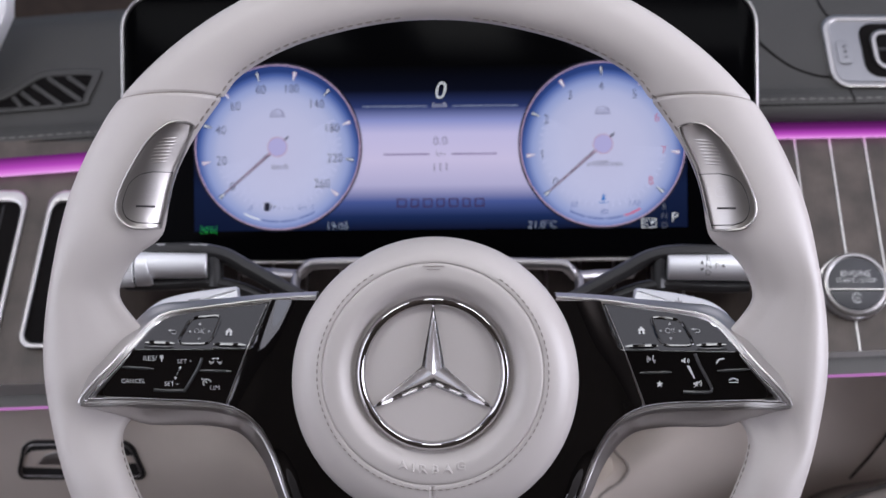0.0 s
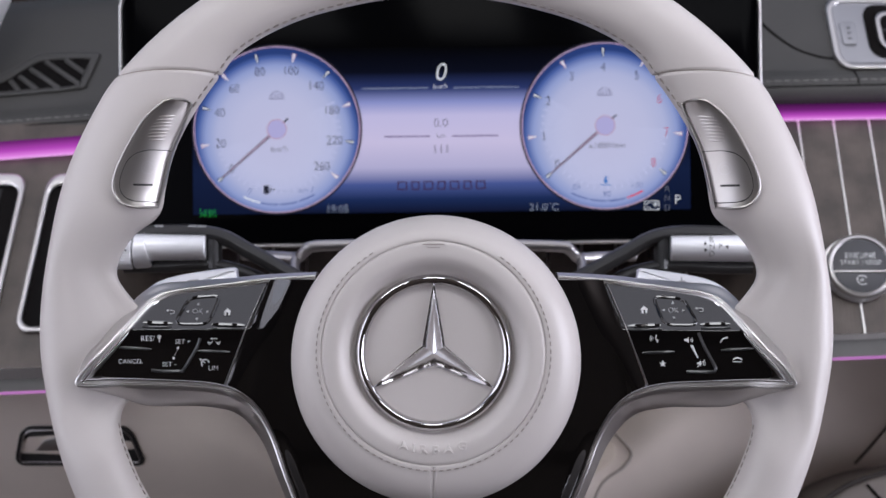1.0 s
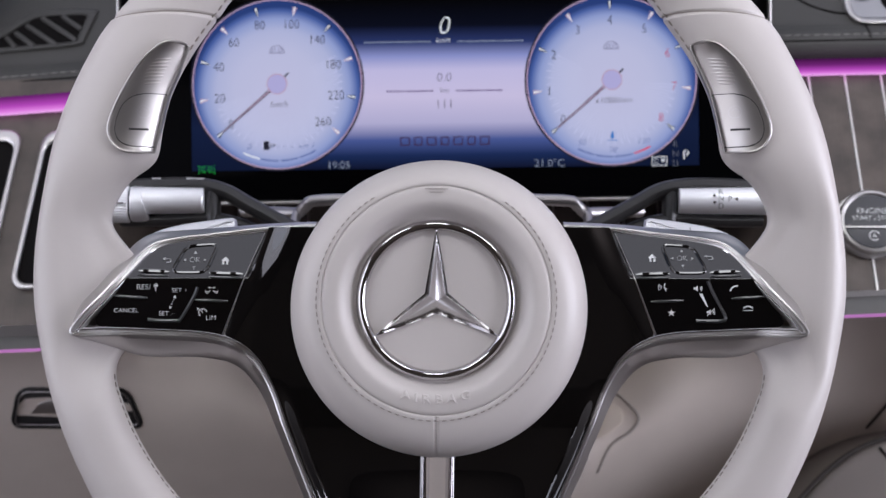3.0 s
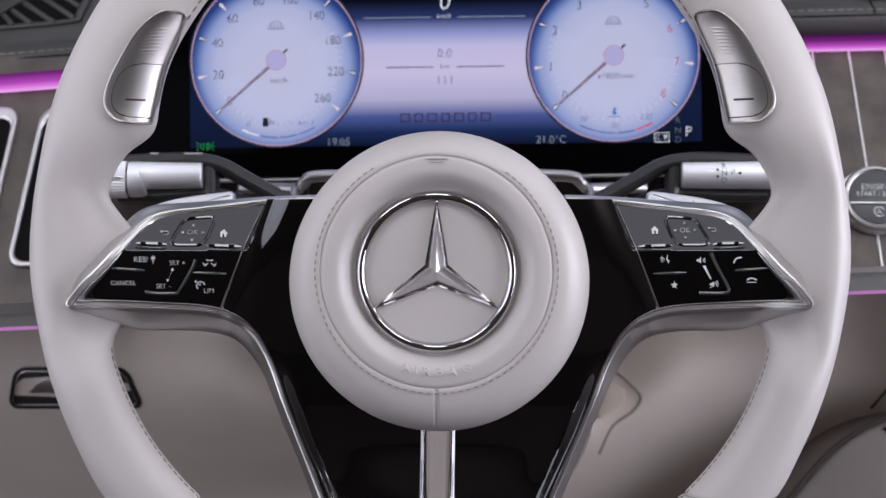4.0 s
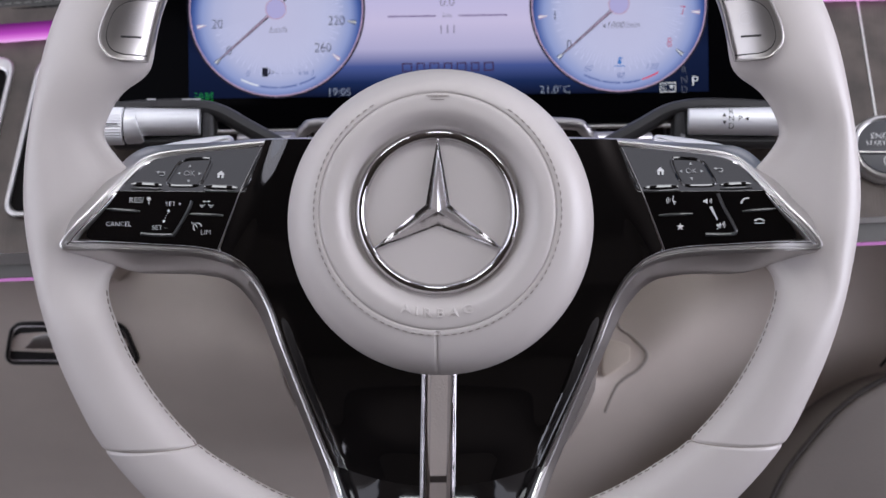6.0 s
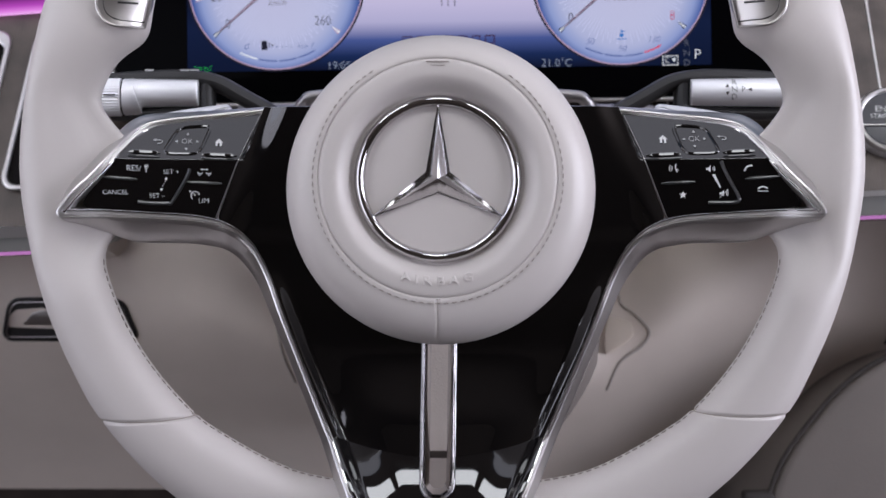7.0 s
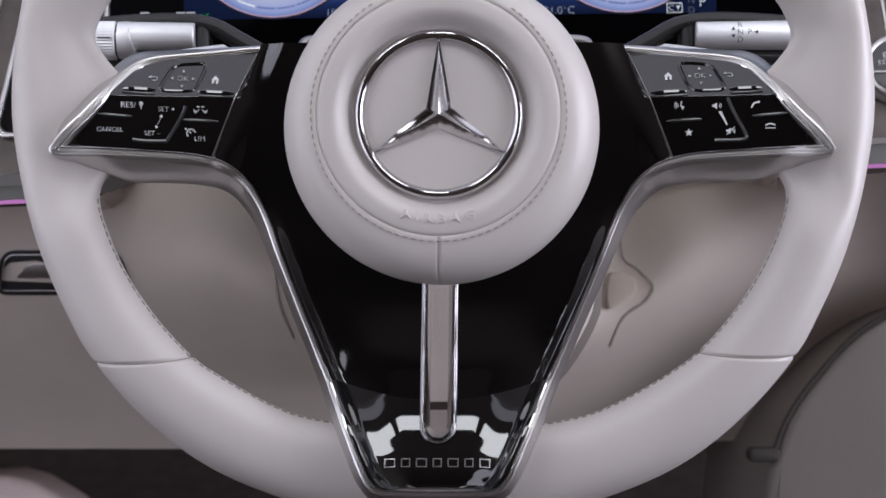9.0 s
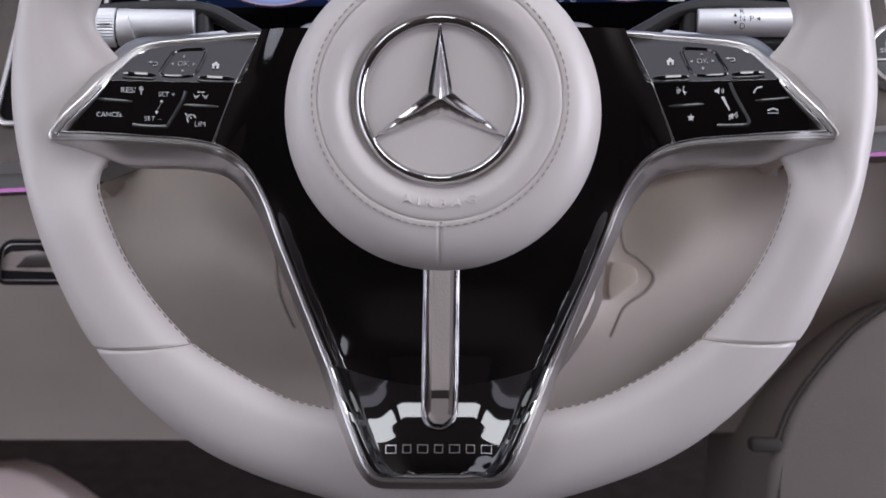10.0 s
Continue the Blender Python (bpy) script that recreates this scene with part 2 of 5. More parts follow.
def dashes(path, length, gap, r, n=5):
    """Single stitches along a path."""
    p = [Vector(q) for q in path]
    out, pts, d = [], [0.0], 0.0
    for a, b in zip(p, p[1:]):
        d += (b - a).length
        pts.append(d)

    def at(s):
        for k in range(len(p) - 1):
            if s <= pts[k + 1] + 1e-12:
                return p[k].lerp(p[k + 1], (s - pts[k]) / max(1e-9, pts[k + 1] - pts[k]))
        return p[-1]
    s = 0.0
    while s + length < d:
        out.append(tube([at(s), at(s + length * 0.5), at(s + length)], r, n, taper=(0.6, 1, 0.6)))
        s += length + gap
    return joined(*out)


# ---- the cabin around the wheel: floor, with unseen walls and roof added ----
I4 = Matrix.Identity(4)
solid("floor", box(-0.85, 1.5, -1.8, 1.3, -0.03, 0.0), CARPET, "dark brown carpeted car floor", "floor", I4, kind="structure")
# opening and cross-bars are added to shape the bright band mirrored in the spoke
solid("ceiling", joined(box(-0.85, 1.5, -1.8, -0.30, 1.32, 1.36), box(-0.85, 1.5, -0.14, -0.02, 1.32, 1.36), box(-0.85, -0.52, -0.30, -0.14, 1.32, 1.36), box(0.62, 1.5, -0.30, -0.14, 1.32, 1.36), box(-0.19, -0.07, -0.32, -0.12, 1.285, 1.33), box(0.07, 0.17, -0.32, -0.12, 1.285, 1.33)), HEADLINER, "unseen taupe headliner with an added roof opening and bars", "ceiling", I4, kind="structure")
# unseen cabin sides; their large openings are added behind the side lamps
for name, x in (("wall_driver_side", -0.83), ("wall_passenger_side", 1.46)):
    solid(name, joined(box(x, x + 0.04, -1.8, 1.3, 0.0, 0.53), box(x, x + 0.04, -1.8, 1.3, 1.28, 1.32), box(x, x + 0.04, -1.8, -0.92, 0.53, 1.28), box(x, x + 0.04, 0.25, 1.3, 0.53, 1.28)), HEADLINER, "unseen plain lined cabin side with an added opening", "wall", I4, kind="structure")
solid("wall_rear", box(-0.85, 1.5, -1.84, -1.8, 0.0, 1.36), HEADLINER, "plain lined cabin rear wall", "wall", I4, kind="structure")
solid("wall_firewall", box(-0.85, 1.5, 1.0, 1.04, 0.0, 0.9), CARPET, "dark carpeted bulkhead under the dashboard", "wall", I4, kind="structure")


# ---- dashboard ----
def lip(x):
    """Height of the light strip's lower edge along the dashboard."""
    return 0.129 + 0.05 * x - 0.06 * x * x


def wood_y(x, z):
    return 0.19 + (z - 0.056) * 0.5 + 0.085 * (1 - smooth(0.165, 0.197, abs(x)))


def wood_low(x):
    return 0.001 + 0.042 * x + 0.022 * (1 - smooth(0.165, 0.19, abs(x)))


def xs(a, b, n):
    return [a + (b - a) * k / (n - 1) for k in range(n)]


X = xs(-0.52, 0.60, 57)
PAD = [(-0.004, 0.004), (0.0, -0.004), (0.004, -0.008), (0.009, -0.009), (0.014, -0.006), (0.018, 0.0), (0.024, 0.008), (0.05, 0.028), (0.085, 0.062), (0.098, 0.085), (0.104, 0.12), (0.11, 0.30)]


def pad_y(x, z):
    d = z - lip(x) - 0.011
    return 0.238 + curve_at([(a, b) for a, b in PAD], d)


def pad_point(i, j):
    d, y = PADF[j]
    return (X[i], 0.238 + y, lip(X[i]) + 0.011 + d)


PADF = [tuple(q) for q in spline(PAD, 5)]
dash = thing("dashboard", "grey leather dashboard top with pale stitching and dark seams", "dashboard")
part("pad", grid(pad_point, len(X), len(PADF)), GREY_LEATHER, dash, "grey grained leather pad")
for side in ((-0.40, -0.12), (0.12, 0.50)):
    part("stitching", dashes([(x, pad_y(x, lip(x) + 0.0242) - 0.0003, lip(x) + 0.0242) for x in xs(*side, 60)], 0.0042, 0.0016, 0.0004), GREYTHREAD, dash, "pale thread stitching")
    part("seam", tube([(x, pad_y(x, lip(x) + 0.0205) + 0.0001, lip(x) + 0.0205) for x in xs(*side, 40)], 0.0006, 6), DARK_SEAM, dash)
seam = spline([(0.17, 0.235), (0.196, 0.206), (0.207, 0.193), (0.219, 0.183), (0.233, 0.1775), (0.246, 0.176)], 8)
part("seam", tube([(x, pad_y(x, z), z) for x, z in seam], 0.0009, 6), DARK_SEAM, dash)
part("seam", tube([(x, pad_y(x, z), z) for x, z in spline([(0.2515, 0.172), (0.2515, 0.167), (0.252, 0.1595)], 5)], 0.0006, 6), DARK_SEAM, dash)
part("seam", tube([(x, pad_y(x, z), z) for x, z in spline([(0.243, 0.232), (0.245, 0.224), (0.249, 0.216)], 5)], 0.0006, 6), DARK_SEAM, dash)

# wood trim across the dashboard, with its thin metal inlays
wood = thing("wood_trim", "dark open-pore wood dashboard trim with thin silver inlay lines", "trim panel")
NZ = 14


def wood_point(i, j):
    x = X[i]
    z0, z1 = wood_low(x), lip(x) + 0.022
    z = z0 + (z1 - z0) * j / (NZ - 1)
    return (x, wood_y(x, z), z)


part("panel", grid(wood_point, len(X), NZ), WOOD, wood)
for k in range(-20, 26):
    x0 = 0.2395 + 0.0215 * (k - 0)
    if not -0.42 < x0 < 0.5:
        continue
    pts = []
    for s in range(9):
        u = s / 8
        z0, z1 = wood_low(x0) + 0.0005, lip(x0) + 0.020
        z = z0 + (z1 - z0) * u
        x = x0 * (1 - 0.15 * (z - 0.056))
        pts.append((x, wood_y(x, z) - 0.0002, z))
    part("inlay_line", tube(pts, 0.0007, 6, flat=0.5), INLAY, wood)

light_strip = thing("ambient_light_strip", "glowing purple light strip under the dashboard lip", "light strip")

# the band's upward fade is painted in for the strip's glow on the wood
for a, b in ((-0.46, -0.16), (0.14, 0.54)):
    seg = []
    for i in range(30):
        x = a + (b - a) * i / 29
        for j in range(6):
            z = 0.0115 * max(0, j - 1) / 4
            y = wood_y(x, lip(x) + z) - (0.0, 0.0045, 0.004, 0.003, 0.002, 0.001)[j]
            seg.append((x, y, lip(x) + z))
    me = mesh_of("strip_and_spill_band", (seg, [(i * 6 + j, i * 6 + j + 1, i * 6 + j + 7, i * 6 + j + 6) for i in range(29) for j in range(5)]), AMBIENT)
    ob = new("strip_and_spill_band", me)
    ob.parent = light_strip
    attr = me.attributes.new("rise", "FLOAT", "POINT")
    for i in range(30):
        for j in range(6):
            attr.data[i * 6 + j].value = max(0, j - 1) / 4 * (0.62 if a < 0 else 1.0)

# ledge and lower light line under the wood
ledge = thing("lower_trim_ledge", "satin silver and grey ledge under the wood trim", "trim")


def band(z0, z1, y0, y1, x0=-0.52, x1=0.60, thick=0.004):
    """A strip that follows the wood's lower edge, from z0 down to z1 below it."""
    def at(i, j):
        x = x0 + (x1 - x0) * i / 40
        z, y = ((z0, y0 + thick), (z0, y0), (z1, y1), (z1, y1 + thick))[j]
        return (x, wood_y(x, wood_low(x)) + y, wood_low(x) + z)
    return grid(at, 41, 4, wrap_v=True)


part("chrome_line", band(0.0005, -0.0055, -0.003, -0.001, -0.52, -0.10), SATIN, ledge)
part("chrome_line", band(0.0005, -0.0025, -0.003, -0.003, -0.0995, 0.60), SATIN, ledge)
part("ledge_face", band(-0.0027, -0.0125, -0.001, 0.004), material("grey_green_ledge", (0.34, 0.34, 0.325), 0.42, 0.4), ledge)
for a, b in ((-0.52, -0.188), (0.188, 0.60)):
    part("glow_line", band(-0.0127, -0.0145, 0.006, 0.007, a, b), AMBIENT_LOW, ledge, "thin purple glowing line")


# ---- lower dashboard (knee panel) ----
def knee_y(x, z):
    low = lambda q: curve_at([(-0.22, 0.39), (-0.1665, 0.335), (-0.13, 0.298), (-0.10, 0.269), (-0.066, 0.240), (-0.03, 0.222), (0.0, 0.205), (0.03, 0.195)], q)
    a = abs(x)
    fold = curve_at([(0.0, -0.095), (0.06, -0.090), (0.10, -0.066 if x < 0 else -0.086), (0.15, -0.034 if x < 0 else -0.050), (0.19, -0.014 if x < 0 else -0.024), (0.24, 0.004), (0.40, 0.02)], a)
    up = low(fold) + 0.55 * (z - fold)
    d = (up - low(z)) / 0.008
    lean = 0.055 * smooth(0.03, 0.20, x) * (1 - smooth(0.23, 0.36, x))
    return low(z) + lean + 0.008 * (max(d, 0) + math.log1p(math.exp(-abs(d))))


XK = xs(-0.52, 0.34, 130)
knee = thing("knee_panel", "beige leather lower dashboard panel above the footwell", "panel")


def knee_point(i, j):
    x = XK[i]
    top = wood_low(x) - 0.014
    z = top + (-0.1665 - top) * min(j, 35) / 35
    if j == 0 and abs(x) < 0.187:
        return (x, wood_y(x, wood_low(x)) + 0.003, top + 0.0012)
    if j == 36:
        return (x, knee_y(x, z) + 0.004, z - 0.004)
    if j == 37:
        return (x, knee_y(x, z) + 0.25, z + 0.02)
    return (x, knee_y(x, z), z)


part("panel", grid(knee_point, len(XK), 38), BEIGE_LEATHER, knee)
right = spline([(0.103, -0.010), (0.103, -0.022), (0.104, -0.050), (0.112, -0.058), (0.1205, -0.068), (0.116, -0.077), (0.103, -0.087), (0.096, -0.104)], 8)
left = spline([(-0.090, -0.098), (-0.096, -0.080), (-0.099, -0.055), (-0.100, -0.010)], 10)
for run in (right, left):
    part("seam", tube([(p.x, knee_y(p.x, p.y) + 0.0003, p.y) for p in run], 0.0009, 6), SEAM, knee, "shadowed seam")
patch = [(0.096, -0.061), (0.1085, -0.0625), (0.1105, -0.0665), (0.1095, -0.0725), (0.098, -0.081), (0.094, -0.079)]
grille = part("sensor_grille", plate([tuple(p) for p in spline(patch, 4, True)], lambda x, z: knee_y(x, z) - 0.0042, 0.005, 0.0008), material("sand_grille", (0.60, 0.52, 0.44), 0.6), knee, "small sand-coloured perforated sensor grille")
# sunlit sill patch low in the footwell, its light put into the pale colour
solid("lit_sill_patch", plate([(-0.330, -0.200), (-0.300, -0.1985), (-0.282, -0.2035), (-0.262, -0.2150), (-0.235, -0.2350), (-0.235, -0.30), (-0.330, -0.30)], 0.43, 0.05, 0.006, steps=3), material("pale_pink_lit_patch", (0.80, 0.66, 0.62), 0.6), "pale plate standing for the lit sill beside the dark footwell", "sill", kind="structure")


# ---- steering wheel ----
wheel = thing("steering_wheel", "white leather steering wheel with black and silver spokes", "steering wheel")
RIM_Y, RIM_DEEP = 0.017, 0.0155
R_OUT = [(0, 0.2005), (28, 0.2003), (50, 0.1995), (64, 0.196), (76, 0.1915), (90, 0.1900), (100, 0.1880), (116, 0.1875), (126, 0.1885), (136, 0.188), (146, 0.187), (157, 0.184), (164, 0.183), (180, 0.183)]
R_IN = [(0, 0.1675), (15, 0.168), (25, 0.1695), (34, 0.1695), (44, 0.166), (52, 0.159), (60, 0.1505), (64, 0.1470), (66.5, 0.1482), (70, 0.1540), (74, 0.1573), (78, 0.1573), (81, 0.150), (84, 0.141), (88, 0.134), (95, 0.134), (98, 0.140), (101, 0.152), (104, 0.1565), (110, 0.157), (120, 0.1562), (127, 0.1548), (135, 0.1532), (145, 0.1504), (154, 0.148), (163, 0.144), (180, 0.142)]
RIM_Z = 0.012
# the joints of the leather pieces: mid angle and the lean of the joint from the outer to the inner edge
SEAMS = ((44.5, 320.0), (130.0, -245.0))


def rim_point(deg, j, n=36, grow=0.0):
    """Point j of n round the rim's section at deg from the top (positive to the right); j = 0 is the outer edge, n/4 the front."""
    a = abs(deg)
    ro, ri = curve_at(R_OUT, a), curve_at(R_IN, a)
    web = smooth(66, 84, a) * (1 - smooth(96, 110, a))
    half, mid = (ro - ri) / 2 + grow, (ro + ri) / 2
    t = 2 * math.pi * j / n
    c, s = math.cos(t), math.sin(t)
    p = 2 / 2.3
    u = math.copysign(abs(c) ** p, c)
    w = math.copysign(abs(s) ** p, s)
    r = mid + half * u
    front = 1 - web * (0.45 * smooth(0.85, 0.1, u) + 0.35 * smooth(0.1, -0.6, u)) if web else 1.0
    y = RIM_Y - (RIM_DEEP + grow) * w * (front if w > 0 else 1.0)
    lean = 0.0
    for q, k in SEAMS:
        q = q - 1.2 if deg > 90 else q
        lean += k * (r - mid) * math.exp(-((a - q) / 7.0) ** 2)
        d = abs(a - q) / 0.62
        if d < 1:
            g = 0.0011 * (1 - d) ** 1.6
            y += g * w
            r -= g * u
    f = radians(math.copysign(a + lean, deg))
    return (r * math.sin(f), y, RIM_Z + r * math.cos(f))


angles = set(range(-180, 180))
for sgn in (-1, 1):
    for q, k in SEAMS:
        for i in range(-14, 15):
            angles.add(round(sgn * (q - (1.2 if sgn > 0 and q > 90 else 0.0) + i * 0.1), 3))
angles = sorted(angles)
part("rim", grid(lambda i, j: rim_point(angles[i], j), len(angles), 36, wrap_u=True, wrap_v=True), WHITE_LEATHER, wheel, "smooth off-white leather rim", sharp=70)
for sgn in (-1, 1):
    run = [rim_point(sgn * a, 17.1, grow=0.0002) for a in xs(104, 163, 120)]
    part("rim_stitching", dashes(run, 0.0026, 0.0012, 0.00045), THREAD, wheel, "cream thread along the inner edge")
    run = [rim_point(sgn * a, 16.0, grow=0.0002) for a in xs(6, 50, 100)]
    part("rim_stitching", dashes(run, 0.0030, 0.0016, 0.00055), THREAD, wheel, "cream thread along the inner edge")

    for q, k in SEAMS:
        q = q - 1.2 if sgn > 0 and q > 90 else q
        run = [rim_point(sgn * q, j * 0.5, grow=0.0002) for j in range(0, 37)]
        part("rim_seam", tube(run, 0.00035, 6), SEAM, wheel, "fine seam between leather pieces")

# airbag cover
CX, CZ = -0.001, 0.0092
HUB = [(0.0, -0.0055), (0.034, -0.0055), (0.0372, -0.0058), (0.0385, -0.0068), (0.041, -0.0108), (0.0435, -0.0130), (0.046, -0.0138), (0.0498, -0.0136), (0.0514, -0.0131), (0.0520, -0.0124), (0.0527, -0.0130), (0.0545, -0.0128), (0.0590, -0.0112), (0.063, -0.0080), (0.0660, -0.0032), (0.0681, 0.003), (0.0689, 0.010), (0.068, 0.020), (0.064, 0.030)]
HUBF = [(0.0, -0.0055)] + [tuple(q) for q in spline(HUB[1:], 4)]


def hub_y(x, z):
    r = math.hypot(x - CX, z - CZ)
    return curve_at(HUB[1:], max(r, 0.034))


hub_angles = sorted({k * 3.0 for k in range(120)} | {270 + d * 0.15 for d in range(-20, 21)})


def hub_point(i, j):
    a = radians(hub_angles[i])
    r, y = HUBF[j]
    low = smooth(0.052, 0.066, r)
    x = CX + (0.0 - CX) * low + r * math.cos(a)
    z = CZ + (0.0050 - CZ) * low + r * math.sin(a)
    if r > 0.0525 and math.sin(a) < 0 and abs(x - CX) < 0.0014:
        y += 0.0010 * (1 - abs(x - CX) / 0.0014)
    return (x, y, z)


airbag = part("airbag_cover", grid(hub_point, len(hub_angles), len(HUBF), wrap_u=True), WHITE_LEATHER, wheel, "domed off-white leather airbag cover", sharp=75)
ring_run = [(CX + 0.0544 * math.cos(a), -0.0131, CZ + 0.0544 * math.sin(a)) for a in xs(-math.pi / 2 - 2.6, -math.pi / 2 + 2.6, 200)]
part("stitching", dashes(ring_run, 0.0022, 0.0014, 0.00038), THREAD, airbag, "cream thread ring")


def on_cover(x, y, z):
    return (x, hub_y(x, z) + y - 0.0001, z)


letters = []
for k, ch in enumerate("AIRBAG"):
    u = (-0.0140, -0.0090, -0.0045, 0.0012, 0.0070, 0.0132)[k]
    a = u / 0.0455
    letters.append(moved(lettering(ch, 0.0056, 1.12, 0.0, 0.0003), lambda x, y, z, a=a: on_cover(CX + 0.0462 * math.sin(a) + x, y, CZ - 0.0462 * math.cos(a) * 0.97 + z)))
lt = joined(*letters)
part("embossed_lettering", lt, WHITE_LEATHER, airbag, "embossed airbag lettering")
part("embossed_mark", joined(box(CX - 0.005, CX + 0.005, -0.0141, -0.0137, 0.0595, 0.0599), box(CX - 0.003, CX + 0.003, -0.0141, -0.0137, 0.0580, 0.0583)), THREAD, airbag)

# emblem: polished ring and a three-armed ridge star
emblem = part("emblem_ring", lathe([(0.0343 + 0.0024 * math.cos(t), -0.0060 - 0.0034 * math.sin(t)) for t in xs(-0.4, math.pi + 0.4, 16)], CX, CZ, 128), CHROME, wheel, "polished chrome emblem ring")
sv, sf = [(CX, -0.0108, CZ)], []
for k in range(3):
    a = math.pi / 2 + k * 2 * math.pi / 3
    for da, r, y in ((-math.pi / 3, 0.0062, -0.0055), (0, 0.0338, -0.0072)):
        sv.append((CX + r * math.cos(a + da), y, CZ + r * math.sin(a + da)))
for k in range(3):
    val, tip, nxt = 1 + 2 * k, 2 + 2 * k, 1 + 2 * ((k + 1) % 3)
    sf += [(0, val, tip), (0, tip, nxt)]
sv += [(x, -0.0030, z) for x, y, z in sv[1:]]
sf += [(1 + k, 1 + (k + 1) % 6, 7 + (k + 1) % 6, 7 + k) for k in range(6)]
part("emblem_star", (sv, sf), CHROME, emblem, "three-armed polished chrome star", sharp=5)


# ---- spokes ----
def bend(z, soft=0.00025):
    """Rise over the upper facet, with a small rounded crease at its foot."""
    d = z - 0.019 + soft
    return 0.0 if d <= 0 else d * d / (4 * soft) if d < 2 * soft else d - soft


def wing_y(x, z, soft=0.00025):
    a = abs(x)
    return 0.004 + (0.160 - a) * 0.22 + bend(z, soft) * 0.70


# depth of the lacquered roll between a keypad and the hub, by the distance from the keypad
ROLL = [(0.0, 0.0), (0.003, -0.0004), (0.006, -0.0006), (0.009, -0.0002), (0.012, 0.0004), (0.016, 0.0005), (0.05, 0.0004)]


def ramp(z):
    """Depth of the scoop that rises to the bottom tip."""
    return curve_at([(-0.155, -0.0050), (-0.148, -0.0046), (-0.142, -0.0036), (-0.137, -0.0020), (-0.134, -0.0007), (-0.128, 0.0020), (-0.122, 0.0053), (-0.114, 0.0106), (-0.107, 0.0155), (-0.100, 0.0205), (-0.090, 0.0280), (-0.05, 0.06)], z)


def hollow(a, z):
    """Depth of the flat part under the hub."""
    return 0.0166 + 0.02 * (z + 0.105) - 0.0060 * max(0.0, 1 - (a / 0.045) ** 2) * smooth(-0.07, -0.10, z)


def crease(a):
    """Height at which the hollow meets the scoop."""
    lo, hi = -0.125, -0.100
    for _ in range(24):
        mid = (lo + hi) / 2
        lo, hi = (mid, hi) if ramp(mid) < hollow(a, mid) else (lo, mid)
    return lo


def core_y(x, z):
    """The black lacquered middle: hollow beside the hub, coming forward to the bottom tip."""
    a = abs(x)
    low = min(ramp(z), hollow(a, z))
    edge = EDGE(z)
    low -= 0.0050 * smooth(0.40, 1.02, a / max(edge, 0.01)) * smooth(-0.085, -0.128, z)
    low -= 0.0036 * smooth(edge - 0.0062, edge - 0.0012, a) * smooth(-0.028, -0.050, z)
    line = 0.1015 - (z + 0.008) * 0.37
    d = line - a
    roll = curve_at(ROLL, d) if d > 0 else 0.0
    w = wing_y(max(a, line), -0.01) + roll - 0.11 * z * smooth(0.004, 0.014, d) + bend(z) * 0.70 * (1 - smooth(0.0, 0.0025, d))
    return low + (w - low) * smooth(-0.055, -0.012, z)


SIDE = [(0.075, 0.0655), (0.043, 0.083), (0.0425, 0.0832), (-0.008, 0.1010), (-0.0105, 0.096), (-0.0145, 0.0890), (-0.020, 0.0838), (-0.030, 0.0783), (-0.045, 0.0726), (-0.065, 0.0650), (-0.115, 0.0428), (-0.138, 0.0325), (-0.1455, 0.0288), (-0.1495, 0.0250), (-0.1505, 0.020)]


def EDGE(z):
    for (z1, a), (z0, b) in zip(SIDE, SIDE[1:]):
        if z0 <= z <= z1:
            return b + (a - b) * (z - z0) / max(1e-9, z1 - z0)
    return SIDE[0][1] if z > 0 else SIDE[-1][1]


SLOT, SLOT_END = 0.0068, -0.1315


def slot_half(z):
    d = z - (SLOT_END + SLOT)
    if d >= 0:
        return SLOT
    return math.sqrt(max(0.0, SLOT ** 2 - d * d)) if d > -SLOT else 0.0


rows = sorted(set([-0.105] + [0.043 - 0.0515 * k / 24 for k in range(25)] + [0.0194 - 0.0008 * k / 5 for k in range(6)] + [-0.0085 - 0.012 * k / 12 for k in range(13)] + [-0.02 - 0.08 * k / 40 for k in range(41)] + [-0.10 - 0.022 * k / 50 for k in range(51)] + [-0.122 - 0.0285 * k / 26 for k in range(27)]), reverse=True)
NC = 44


def core_point(i, j):
    z = rows[i]
    inner, outer = slot_half(z), EDGE(z)
    if j == NC:
        x = outer
        return (x, core_y(x, z) + 0.02, z)
    if j < 0:
        return (inner, core_y(inner, z) + 0.012, z)
    u = 1 - (1 - j / (NC - 1)) ** 1.7
    x = inner + (outer - inner) * u
    z += (crease(x) + 0.105) * max(0.0, 1 - abs(z + 0.105) / 0.020)
    return (x, core_y(x, z), z)


def skew(geo):
    """The lower spoke stands a hair off the middle."""
    return moved(geo, lambda x, y, z: (x + 0.013 * min(0.0, z + 0.01), y, z))


half_core = grid(lambda i, j: core_point(i, j - 1), len(rows), NC + 2)
core = part("spoke_core", skew(joined(half_core, mirrored(half_core))), PIANO, wheel, "piano black lacquered spoke centre", sharp=22)
slot_path = [(-SLOT, -0.045 - 0.079 * k / 20) for k in range(20)] + [(SLOT * math.cos(t), SLOT_END + SLOT + SLOT * math.sin(t)) for t in xs(math.pi, 2 * math.pi, 14)] + [(SLOT, -0.124 + 0.079 * k / 20) for k in range(1, 21)]


